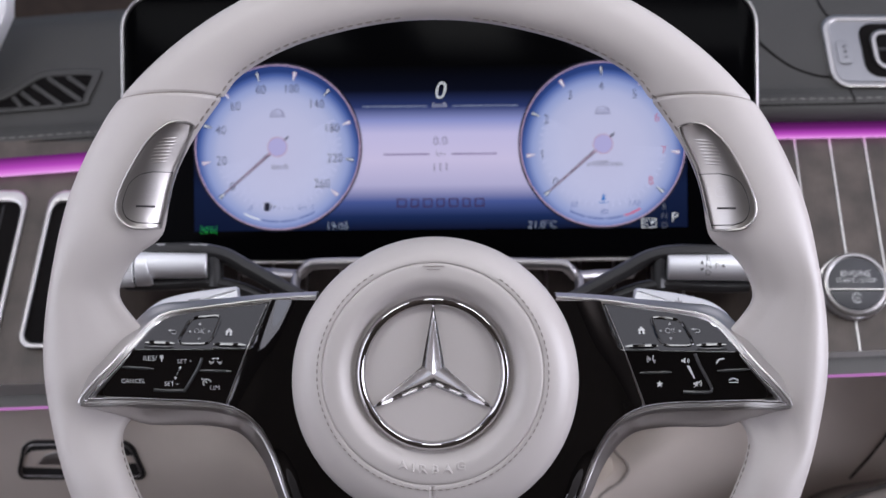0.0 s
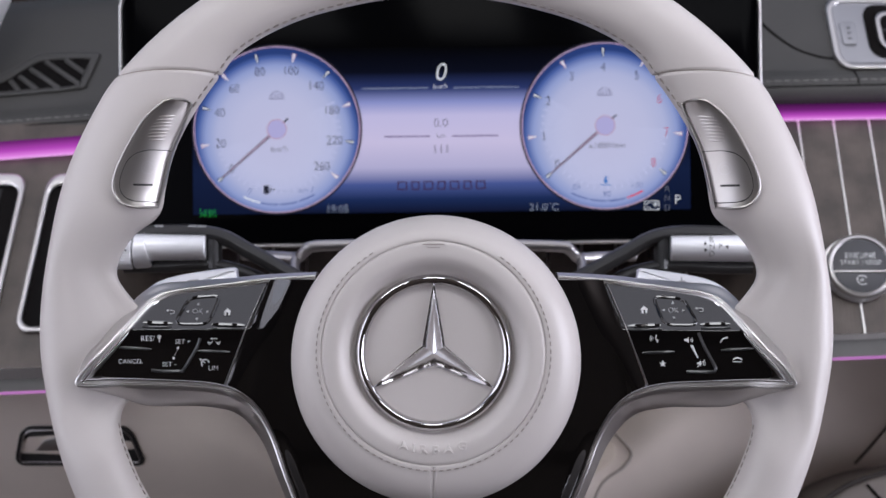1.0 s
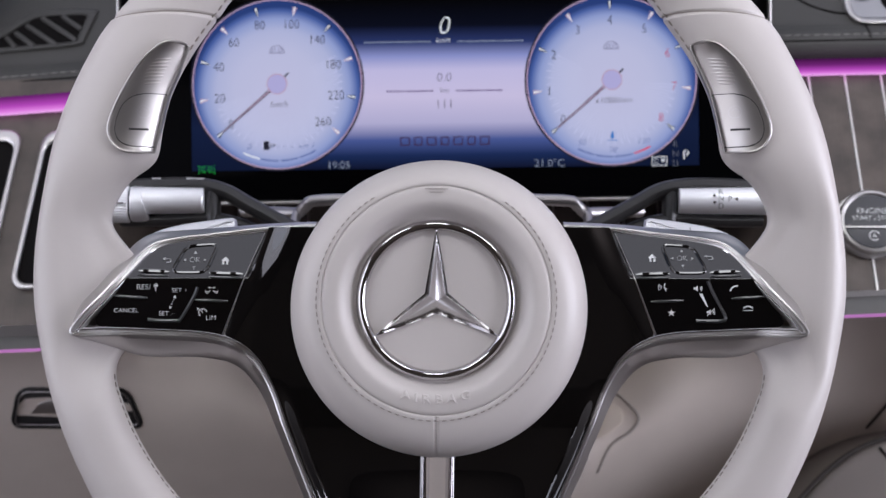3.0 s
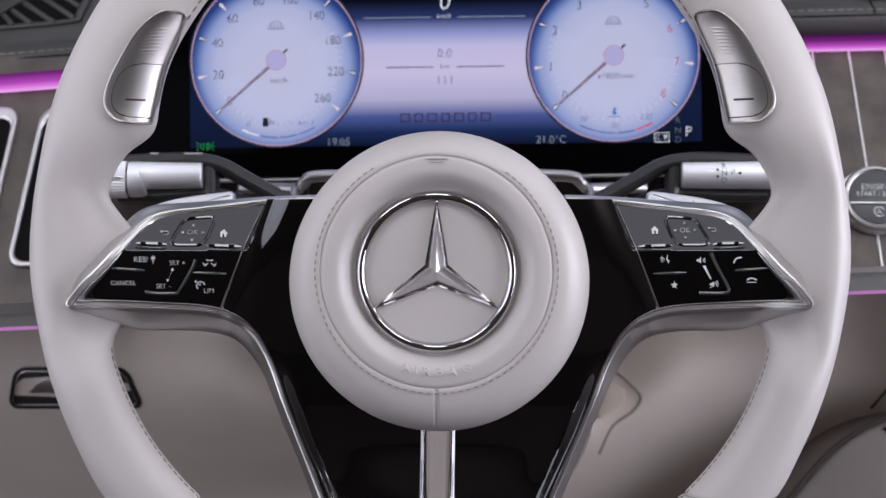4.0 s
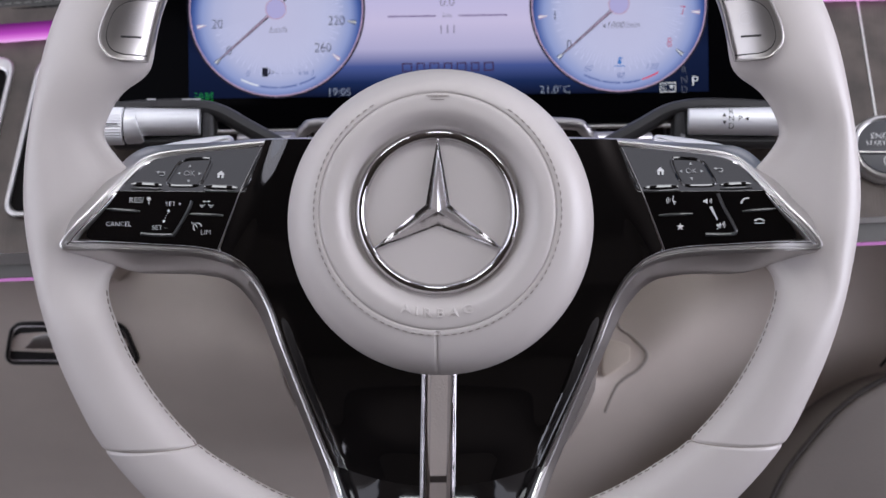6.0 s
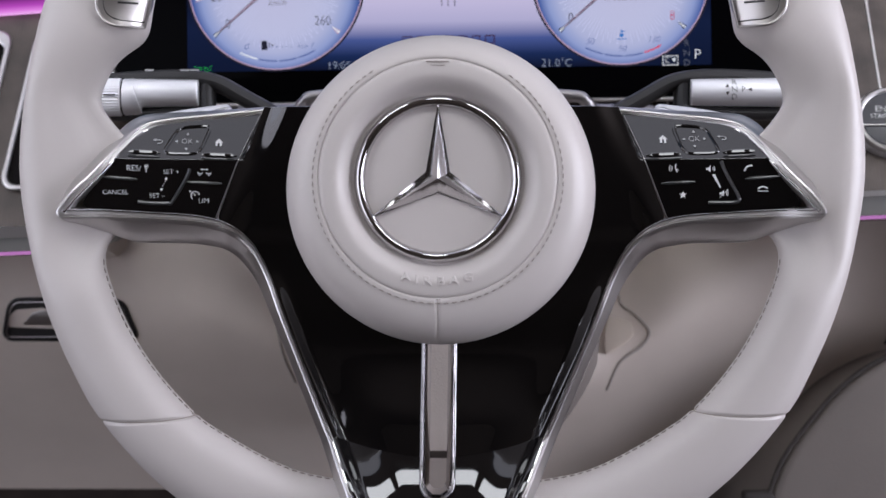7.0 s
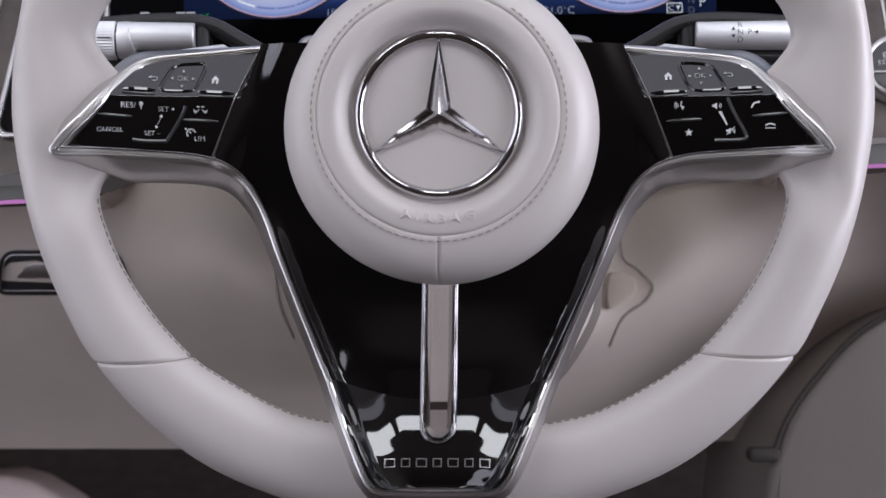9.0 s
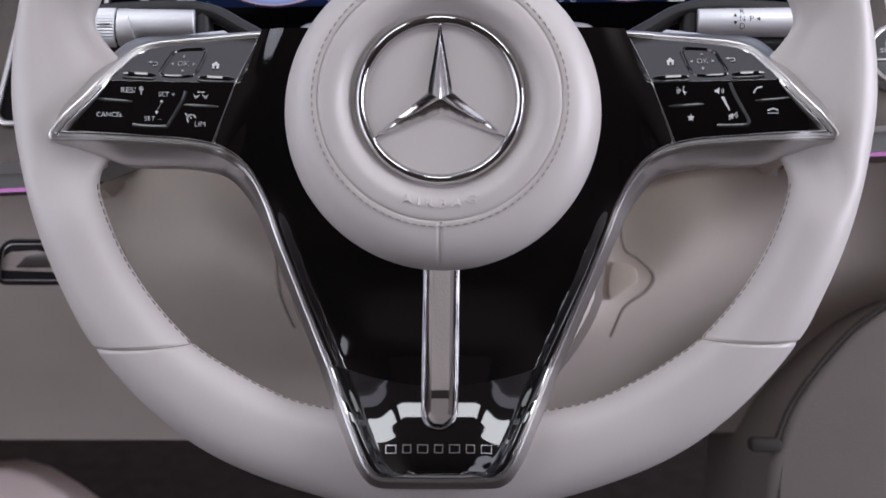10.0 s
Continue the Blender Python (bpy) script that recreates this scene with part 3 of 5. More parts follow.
def slot_rim(i, j):
    x, z = slot_path[i]
    k = (0.0014, 0.0011, 0.0005, -0.0003, -0.0018, -0.0030)[j]
    d = (0.0012, -0.0008, -0.0014, -0.0006, 0.004, 0.012)[j]
    if i <= 19:
        n = (-1, 0)
    elif i >= len(slot_path) - 20:
        n = (1, 0)
    else:
        a = math.pi + math.pi * (i - 20) / 13
        n = (math.cos(a), math.sin(a))
    return (x + n[0] * k, core_y(SLOT, z) + d, z + n[1] * k)


part("slot_trim", skew(grid(slot_rim, len(slot_path), 6)), CHROME, core, "polished chrome slot surround")
for s in (-1, 1):
    part("divider_line", tube([(s * (0.1018 - (z + 0.008) * 0.37), wing_y(0.1018 - (z + 0.008) * 0.37, z) - 0.0002, z) for z in xs(-0.0075, 0.0405, 14)], 0.00022, 6), SATIN_DARK, core, "thin silver divider")
# keypads on the wings
TOP = [(-0.1588, 0.0000), (-0.1568, 0.0034), (-0.1520, 0.0115), (-0.1430, 0.0225), (-0.1370, 0.0300), (-0.1320, 0.0335), (-0.1250, 0.0355), (-0.1050, 0.0385), (-0.0835, 0.0412)]
BOT = [(-0.1588, -0.0018), (-0.1562, -0.0036), (-0.1480, -0.0043), (-0.1330, -0.0050), (-0.1140, -0.0061), (-0.1012, -0.0078)]
topc, botc = spline(TOP, 8), spline(BOT, 8)


def along(c, u):
    d = [0.0]
    for a, b in zip(c, c[1:]):
        d.append(d[-1] + (b - a).length)
    s = u * d[-1]
    for k in range(len(c) - 1):
        if s <= d[k + 1]:
            return c[k].lerp(c[k + 1], (s - d[k]) / (d[k + 1] - d[k]))
    return c[-1]


def wing_point(i, j, n=40, m=24):
    a, b = along(topc, i / (n - 1)), along(botc, i / (n - 1))
    jj = min(max(j - 1, 0), m - 1)
    if jj < 9:
        z = a.y + (0.0194 - a.y) * jj / 8
    elif jj < 15:
        z = 0.0194 - 0.0008 * (jj - 8) / 6
    else:
        z = 0.0186 + (b.y - 0.0186) * (jj - 14) / (m - 15)
    z = max(b.y, min(z, a.y - (a.y - b.y) * 0.02 * jj / m)) if jj else a.y
    p = a.lerp(b, (a.y - z) / (a.y - b.y))
    y = wing_y(p.x, p.y)
    return (p.x, y + (0.006 if j in (0, m + 1) else 0.0), p.y)


pad_geo = grid(wing_point, 40, 26)


def bar_on(x0, z0, x1, z1, r, lift=0.0003):
    return tube([(x0 + (x1 - x0) * u, wing_y(x0 + (x1 - x0) * u, z0 + (z1 - z0) * u) - lift, z0 + (z1 - z0) * u) for u in xs(0, 1, 6)], r, 8, taper=(0.5, 1, 1, 1, 1, 0.5))


def poly(points):
    return [(x, 0.0, z) for x, z in points], [tuple(range(len(points)))]


def arc(r, w, a0, a1, n=14):
    ts = xs(radians(a0), radians(a1), n)
    v = [(q * math.cos(t), 0.0, q * math.sin(t)) for t in ts for q in (r - w, r)]
    return v, [(2 * k, 2 * k + 1, 2 * k + 3, 2 * k + 2) for k in range(n - 1)]


def line2(x0, z0, x1, z1, w):
    d = Vector((x1 - x0, z1 - z0)).normalized() * w / 2
    return poly([(x0 - d.y, z0 + d.x), (x1 - d.y, z1 + d.x), (x1 + d.y, z1 - d.x), (x0 + d.y, z0 - d.x)])


def slim_frame(x, z, w, h, t):
    """Four thin strokes round an upright rectangle."""
    a, b, c, d = x - w / 2, x + w / 2, z - h / 2, z + h / 2
    return [poly([(a, c), (b, c), (b, c + t), (a, c + t)]), poly([(a, d - t), (b, d - t), (b, d), (a, d)]), poly([(a, c + t), (a + t, c + t), (a + t, d - t), (a, d - t)]), poly([(b - t, c + t), (b, c + t), (b, d - t), (b - t, d - t)])]


def tri(x, z, r, turn):
    return poly([(x + r * math.cos(radians(turn + q)), z + r * math.sin(radians(turn + q))) for q in (0, 125, 235)])


def icon_home():
    return joined(poly([(-0.0022, 0.0002), (0, 0.0024), (0.0022, 0.0002), (0.0016, 0.0002), (0.0016, 0.0), (-0.0016, 0.0), (-0.0016, 0.0002)]), poly([(-0.0016, 0.0), (-0.0005, 0.0), (-0.0005, -0.0018), (-0.0016, -0.0018)]), poly([(0.0005, 0.0), (0.0016, 0.0), (0.0016, -0.0018), (0.0005, -0.0018)]))


def icon_back(s):
    return moved(joined(tri(-0.0017, 0.0006, 0.0010, 180), line2(-0.0014, 0.0006, 0.0010, 0.0006, 0.0004), moved(arc(0.0011, 0.0004, -90, 90), lambda x, y, z: (x + 0.0010, y, z - 0.0003)), line2(-0.0004, -0.0012, 0.0010, -0.0012, 0.0004)), lambda x, y, z: (x, y, z))


def icon_star():
    return poly([(0.0021 * (1 if k % 2 == 0 else 0.42) * math.sin(k * math.pi / 5), 0.0021 * (1 if k % 2 == 0 else 0.42) * math.cos(k * math.pi / 5)) for k in range(10)])


def icon_ok():
    return joined(lettering("OK", 0.0040), tri(-0.0052, 0, 0.0010, 180), tri(0.0052, 0, 0.0010, 0), tri(0, 0.0040, 0.0010, 90), tri(0, -0.0040, 0.0010, 270))


def icon_handset(flip):
    s = -1 if flip else 1
    return moved(joined(arc(0.0030, 0.0008, 40, 140), poly([(-0.0027, 0.0014), (-0.0015, 0.0014), (-0.0015, 0.0024), (-0.0023, 0.0024)]), poly([(0.0015, 0.0014), (0.0027, 0.0014), (0.0023, 0.0024), (0.0015, 0.0024)])), lambda x, y, z: (x, y, z - 0.0022))


def icon_speaker():
    return joined(poly([(-0.0022, -0.0006), (-0.0012, -0.0006), (0.0, -0.0017), (0.0, 0.0017), (-0.0012, 0.0006), (-0.0022, 0.0006)]), moved(arc(0.0012, 0.00035, -45, 45), lambda x, y, z: (x + 0.0003, y, z)), moved(arc(0.0020, 0.00035, -45, 45), lambda x, y, z: (x + 0.0003, y, z)))


def icon_car():
    one = joined(line2(-0.0032, -0.0004, -0.0012, -0.0004, 0.0004), line2(-0.0032, -0.0004, -0.0034, 0.0006, 0.0003), moved(arc(0.0007, 0.0003, 0, 360), lambda x, y, z: (x - 0.0024, y, z - 0.0008)), line2(-0.0012, -0.0004, -0.0008, 0.0005, 0.0003))
    return joined(one, mirrored(one), line2(-0.0012, 0.0018, 0.0012, 0.0018, 0.0003), tri(-0.0013, 0.0018, 0.0007, 180), tri(0.0013, 0.0018, 0.0007, 0))


def icon_gauge():
    return joined(arc(0.0024, 0.0004, 10, 230), line2(0.0, 0.0, -0.0012, 0.0014, 0.0004), *[line2(0.0014 * math.cos(t), 0.0014 * math.sin(t), 0.0019 * math.cos(t), 0.0019 * math.sin(t), 0.0003) for t in xs(0.4, 3.6, 6)], tri(-0.0026, 0.0022, 0.0008, 140))


def icon_voice():
    return joined(*[moved(arc(0.0012 + k * 0.0008, 0.0003, 140, 220), lambda x, y, z: (x - 0.0002, y, z)) for k in range(3)], line2(0.0006, 0.0022, 0.0001, -0.0002, 0.0005), line2(0.0001, -0.0002, 0.0018, -0.0010, 0.0005), line2(0.0006, -0.0006, 0.0012, -0.0022, 0.0005))


def wedge():
    return poly([(-0.0024, 0.0034), (-0.0008, 0.0036), (0.0022, -0.0034), (0.0016, -0.0036)])


for s in (-1, 1):
    pad = part("keypad", pad_geo if s < 0 else mirrored(pad_geo), PIANO, wheel, "gloss black keypad with white symbols", sharp=50)

    def put(name, geo, x, z, mat=ICON, turn=0.0, text=""):
        k = 0.87 if name == "symbol" else 1.0
        part(name, placed(moved(geo, lambda p, q, r: (p * k, q, r * k)), x, z, wing_y, 0.00045, turn), mat, pad, text)

    def ridge(x0, z0, x1, z1, r=0.0007):
        part("key_ridge", bar_on(s * x0, z0, s * x1, z1, r, 0.0003), LIT_KEY_EDGE, pad, "raised black key edge")

    def slot_under(x0, z0, x1, z1):
        part("key_slot", bar_on(s * x0, z0, s * x1, z1, 0.0014, -0.0004), PIANO, pad, "black slot under a key")
        ridge(x0, z0 - 0.0016, x1, z1 - 0.0016, 0.0006)
    ridge(-0.1505, 0.0108, -0.1355, 0.0098)
    ridge(-0.1140, 0.0088, -0.0990, 0.0082)
    slot_under(-0.1080, 0.0212, -0.0925, 0.0207)
    slot_under(-0.1400, 0.0222, -0.1262, 0.0217)
    box_ok = spline([(-0.1190, 0.0332), (-0.1120, 0.0345), (-0.1062, 0.0342), (-0.1070, 0.0290), (-0.1100, 0.0225), (-0.1170, 0.0215), (-0.1240, 0.0224), (-0.1222, 0.0280)], 5, True)
    part("key_frame", tube([(-s * p.x, wing_y(p.x, p.y) + 0.0001, p.y) for p in box_ok], 0.0009, 8, closed=True), PIANO, pad, "raised black key edge")
    box_set = spline([(-0.1250, 0.0180), (-0.1275, 0.0120), (-0.1322, 0.0030), (-0.1328, 0.0004), (-0.1305, -0.0006), (-0.1196, -0.0006)], 6) if s > 0 else spline([(-0.1130, 0.0148), (-0.1145, 0.0105), (-0.1205, 0.0000), (-0.1225, -0.0008), (-0.1300, -0.0008), (-0.1355, -0.0002)], 6)
    part("key_frame", tube([(-s * p.x, wing_y(p.x, p.y) - 0.0003, p.y) for p in box_set], 0.0008, 8), LIT_KEY_EDGE, pad, "raised black key edge")
    if s < 0:
        put("symbol", icon_back(1), -0.1275, 0.0275, ICON_GREY)
        put("symbol", icon_ok(), -0.1150, 0.0275, ICON_GREY)
        put("symbol", icon_home(), -0.1010, 0.0270)
        put("lettering", lettering("RES/", 0.0036), -0.1372, 0.0148)
        put("symbol", joined(arc(0.0011, 0.0003, 0, 360), arc(0.0005, 0.0005, 0, 360), line2(0, -0.0010, 0, -0.0030, 0.0004)), -0.1318, 0.0156)
        put("lettering", lettering("CANCEL", 0.0029), -0.1450, 0.0040)
        put("lettering", lettering("SET +", 0.0030), -0.1210, 0.0132)
        put("lettering", lettering("SET \u2013", 0.0030), -0.1270, 0.0025)
        put("symbol", joined(tri(0.0012, 0.0028, 0.0010, 75), tri(-0.0012, -0.0028, 0.0010, 255), *[arc(0.0002, 0.0002, 0, 360, 7) if False else line2(0.0008 - k * 0.0006, 0.0016 - k * 0.0012, 0.0006 - k * 0.0006, 0.0012 - k * 0.0012, 0.0004) for k in range(3)]), -0.1242, 0.0078)
        put("symbol", icon_car(), -0.1065, 0.0130)
        put("symbol", icon_gauge(), -0.1105, 0.0028)
        put("lettering", lettering("LIM", 0.0032), -0.1068, 0.0004)
    else:
        put("symbol", icon_home(), 0.1005, 0.0285)
        put("symbol", icon_ok(), 0.1142, 0.0285, ICON_GREY)
        put("symbol", icon_back(1), 0.1265, 0.0290, ICON_GREY)
        put("symbol", icon_voice(), 0.1050, 0.0150)
        put("symbol", icon_star(), 0.1085, 0.0030)
        put("symbol", icon_speaker(), 0.1205, 0.0145)
        put("symbol", wedge(), 0.1232, 0.0090)
        put("symbol", joined(icon_speaker(), line2(-0.002, -0.002, 0.002, 0.002, 0.0004)), 0.1263, 0.0035)
        put("symbol", icon_handset(False), 0.1365, 0.0150, turn=35)
        put("symbol", joined(icon_handset(True), line2(-0.0026, -0.0018, 0.0026, -0.0018, 0.0004)), 0.1430, 0.0060)

# silver frame round each wing and down the spoke
FRAME = [(-0.060, 0.0440, 0.35), (-0.0835, 0.0425, 0.40), (-0.105, 0.0398, 0.5), (-0.125, 0.0372, 0.65), (-0.1335, 0.0348, 0.9), (-0.1390, 0.0308, 1.0), (-0.1450, 0.0235, 0.95), (-0.154, 0.0125, 0.9), (-0.1622, 0.0038, 0.75), (-0.1668, -0.0020, 0.45), (-0.1684, -0.0044, 0.30), (-0.1684, -0.0058, 0.25), (-0.1668, -0.0068, 0.28), (-0.1600, -0.0070, 0.50), (-0.1500, -0.0068, 1.05), (-0.141, -0.0069, 1.50), (-0.133, -0.0072, 1.6), (-0.114, -0.0082, 1.5), (-0.1030, -0.0100, 1.45), (-0.0960, -0.0125, 1.35), (-0.0890, -0.0172, 1.25), (-0.0835, -0.0235, 1.15), (-0.0775, -0.0350, 0.9), (-0.0706, -0.0525, 0.75), (-0.0550, -0.0905, 0.7), (-0.0431, -0.1180, 0.7), (-0.0338, -0.1395, 0.7), (-0.0300, -0.1470, 0.7), (-0.0255, -0.1512, 0.75), (-0.0180, -0.1522, 0.7), (0.0, -0.1524, 0.7)]
half = spline(FRAME, 6)
full = half + [Vector((-p.x, p.y, p.z)) for p in reversed(half[:-1])]
PROFILE = [(-0.0032, 0.0030), (-0.0025, -0.0004), (-0.0020, -0.0009), (-0.0010, -0.0010), (-0.0006, -0.0004), (-0.0001, -0.0004), (0.0002, -0.0010), (0.0010, -0.0008), (0.0013, -0.0003), (0.0016, 0.0006), (0.0040, 0.0034), (0.0064, 0.0066), (0.0067, 0.0074), (0.0070, 0.0180), (0.0030, 0.0200)]


def frame_point(i, j):
    p, a, b = full[i], full[max(0, i - 1)], full[min(len(full) - 1, i + 1)]
    t = Vector((b.x - a.x, b.y - a.y)).normalized()
    n = Vector((-t.y, t.x)) * -1
    k, d = PROFILE[j]
    k = k * p.z if k > 0.0012 else k
    k = k * (0.55 + 0.45 * smooth(0.080, 0.100, abs(p.x)) + 0.3 * smooth(0.125, 0.165, abs(p.x))) if k < 0 else k
    w = smooth(0.085, 0.115, abs(p.x))
    px = max(abs(p.x), EDGE(p.y)) if p.y < -0.1 else p.x
    base = core_y(px, p.y) * (1 - w) + wing_y(p.x, p.y, 0.0045) * w if p.y < 0.03 else wing_y(p.x, p.y)
    base -= 0.0030 * smooth(0.146, 0.165, abs(p.x))
    return (p.x + n.x * k, base + d, p.y + n.y * k)


part("spoke_frame", skew(grid(frame_point, len(full), len(PROFILE))), SATIN, wheel, "satin silver spoke frame", sharp=24)
part("polished_edge", skew(tube([frame_point(i, 2) for i in range(0, len(full), 2)], 0.00032, 6)), CHROME, wheel, "thin polished inner edge of the spoke frame")

# maker's word at the bottom tip, as plain slim bars
for k in range(7):
    part("badge_bar", skew(placed(joined(*slim_frame(0, 0, (0.0046, 0.0038)[k % 2], 0.0036, 0.00036)), -0.0204 + k * 0.0068, -0.1400, core_y, 0.0006)), SATIN_DARK, core, "plain silver badge bar")

# thumb switches on the rim
SW = [(-0.1172, 0.1272), (-0.1180, 0.1225), (-0.1262, 0.1035), (-0.1318, 0.0800), (-0.1335, 0.0775), (-0.1440, 0.0775), (-0.1495, 0.0808), (-0.1522, 0.0875), (-0.1490, 0.0985), (-0.1390, 0.1165), (-0.1300, 0.1255), (-0.1240, 0.1280)]


SW_L = [(0.0775, -0.1455), (0.0800, -0.1490), (0.0875, -0.1522), (0.0985, -0.1490), (0.1165, -0.1390), (0.1255, -0.1305), (0.1280, -0.1245)]
SW_R = [(0.0775, -0.1330), (0.0800, -0.1320), (0.1035, -0.1264), (0.1225, -0.1182), (0.1280, -0.1175)]


def switch_y(x, z):
    a, b = curve_at(SW_L, z), curve_at(SW_R, z)
    u = min(1.0, max(0.0, (-abs(x) - a) / (b - a)))
    return -0.0002 + 0.0088 * u * u


def switch_patch(z0, z1, d, lift):
    """A button face between the switch's two edges, with rounded skirts."""
    def at(i, j):
        u, w = min(max(i - 1, 0), 10) / 10, min(max(j - 1, 0), 14) / 14
        z = z0 + (z1 - z0) * w
        a, b = curve_at(SW_L, z) + d, curve_at(SW_R, z) - d * 0.6
        x = a + (b - a) * u
        skirt = i in (0, 12) or j in (0, 16)
        return (x, switch_y(x, z) - lift + (0.009 if skirt else 0.0), z)
    return grid(at, 13, 17)


def button_edge(z, d=0.0):
    """Inner and outer edge of the lower button at a height."""
    up, low = min(1.0, max(0.0, (z - 0.0970) / 0.0070)), min(1.0, max(0.0, (0.0840 - z) / 0.0040))
    turn = 0.0075 * (1 - math.sqrt(1 - up * up)) + 0.0040 * (1 - math.sqrt(1 - low * low))
    return curve_at(SW_L, z) + 0.0034 + turn + d, curve_at(SW_R, z) - 0.0006 - d


def button_point(i, j, z0=0.0800, z1=0.1040):
    u, w = min(max(i - 1, 0), 12) / 12, min(max(j - 1, 0), 18) / 18
    z = z0 + (z1 - z0) * w
    a, b = button_edge(z)
    x = a + (b - a) * u
    return (x, switch_y(x, z) - 0.0013 + (0.003 if i in (0, 14) or j in (0, 20) else 0.0), z)


for s in (-1, 1):
    flip = (lambda g: g) if s < 0 else mirrored
    ring = [(p.x, switch_y(p.x, p.y) - 0.0004, p.y) for p in spline(SW, 5, True)]
    sw = part("thumb_switch", flip(switch_patch(0.0777, 0.1278, 0.0, 0.0006)), SWITCH, wheel, "satin silver thumb switch set in the rim", sharp=60)
    part("edge_trim", flip(tube(ring, 0.0007, 8, closed=True)), SWITCH, sw)
    part("button", flip(grid(button_point, 15, 21)), SWITCH, sw, sharp=60)
    border = [(button_edge(z)[0], z) for z in xs(0.0800, 0.1040, 40)] + [(x, 0.1040) for x in xs(button_edge(0.1040)[0], button_edge(0.1040)[1], 6)[1:]]
    border = [(x, 0.0800) for x in xs(button_edge(0.08)[1], button_edge(0.08)[0], 8)[:-1]] + border
    part("gap", flip(tube([(x, switch_y(x, z) - 0.0005, z) for x, z in border], 0.00055, 6)), DARKGREY, sw, "dark gap round the button")
    for k in range(8):
        z = 0.1085 + k * 0.0016
        x1 = curve_at(SW_R, z) - 0.0040
        long = 0.0068 + 0.0022 * math.sin(math.pi * (k + 0.5) / 8)
        part("grip_rib", flip(tube([(x1 - long + long * u, switch_y(x1 - long + long * u, z) - 0.0007, z + 0.0010 * u) for u in xs(0, 1, 5)], 0.00048, 6, taper=(0.4, 1, 1, 1, 0.4))), SWITCH, sw)
    part("mark", flip(tube([(x, switch_y(x, 0.0878) - 0.0013, 0.0878) for x in xs(-0.1428, -0.1345, 5)], 0.0005, 6)), DARKGREY, sw, "dark printed line")
    part("mark", flip(placed(joined(arc(0.0030, 0.0003, -60, 250), arc(0.0016, 0.0003, 0, 200), line2(-0.0016, -0.0026, 0.0016, -0.0026, 0.0003)), -0.1362, 0.0958, switch_y, 0.0016)), SATIN_DARK, sw, "embossed symbol")

# shift paddles behind the wings
PADDLE = [(-0.1020, 0.0350), (-0.1015, 0.0460), (-0.1030, 0.0482), (-0.1060, 0.0484), (-0.1250, 0.0458), (-0.1370, 0.0430), (-0.1440, 0.0395), (-0.1490, 0.0345), (-0.1460, 0.0310), (-0.1200, 0.0330)]


def paddle_y(x, z):
    return 0.058 + (z - 0.036) * 0.6


for s in (-1, 1):
    flip = (lambda g: g) if s < 0 else mirrored
    pd = part("shift_paddle", flip(plate([tuple(p) for p in spline(PADDLE, 4, True)], paddle_y, 0.007, 0.0018)), BRUSHED, wheel, "silver shift paddle")
    part("mark", flip(placed(line2(-0.003, -0.0003, 0.003, 0.0004, 0.0007) if s < 0 else joined(line2(-0.002, 0, 0.002, 0, 0.0006), line2(0, -0.002, 0, 0.002, 0.0006)), -0.1235, 0.0420, paddle_y, 0.0006)), ICON_GREY, pd)


# ---- steering column and stalks ----
column = thing("steering_column", "dark steering column with a beige leather shroud, shade painted on its sides", "steering column")
part("shaft", lathe([(0.0, 0.0), (0.050, 0.0), (0.056, 0.01), (0.058, 0.06), (0.050, 0.10), (0.0, 0.10)], 0, 0.0, 48), BLACK, column)
oc = [(x * (1 - 0.22 * smooth(-0.04, -0.130, z)), z) for x, z in rrect(0, -0.042, 0.178, 0.178, 0.050, 10)]


def shroud(i, j):
    x, z = oc[j]
    k = (0.0, 0.80, 0.94, 1.0)[i] if i < 4 else 1.0
    w = max(0.0, (i - 3) / 10)
    return (x * k * (1 - 0.06 * w), 0.140 + (0.0, 0.0, 0.006, 0.020)[min(i, 3)] + 0.13 * w, -0.042 + (z + 0.042) * k)


part("shroud", grid(shroud, 3, len(oc), wrap_v=True), BEIGE_LEATHER, column, "beige column shroud")
# sides of the same shroud; the darker leather stands in for their shade
part("shaded_shroud_side", grid(lambda i, j: shroud(i + 2, j), 12, len(oc), wrap_v=True), CONSOLE_LEATHER, column, "shroud side with its shade painted dark taupe")
for s in (-1, 1):
    part("trim_hoop", tube(spline([(s * 0.112, 0.185, 0.0555), (s * 0.092, 0.168, 0.0545), (s * 0.079, 0.158, 0.054), (s * 0.074, 0.152, 0.0575), (s * 0.064, 0.150, 0.0605), (0.0, 0.150, 0.0612)], 8), 0.0032, 10), SATIN_DARK, column, "satin silver hoop under the display")
    part("trim_leg", tube(spline([(s * 0.079, 0.158, 0.0545), (s * 0.080, 0.15, 0.049), (s * 0.078, 0.14, 0.043)], 6), 0.0028, 10), SATIN_DARK, column)

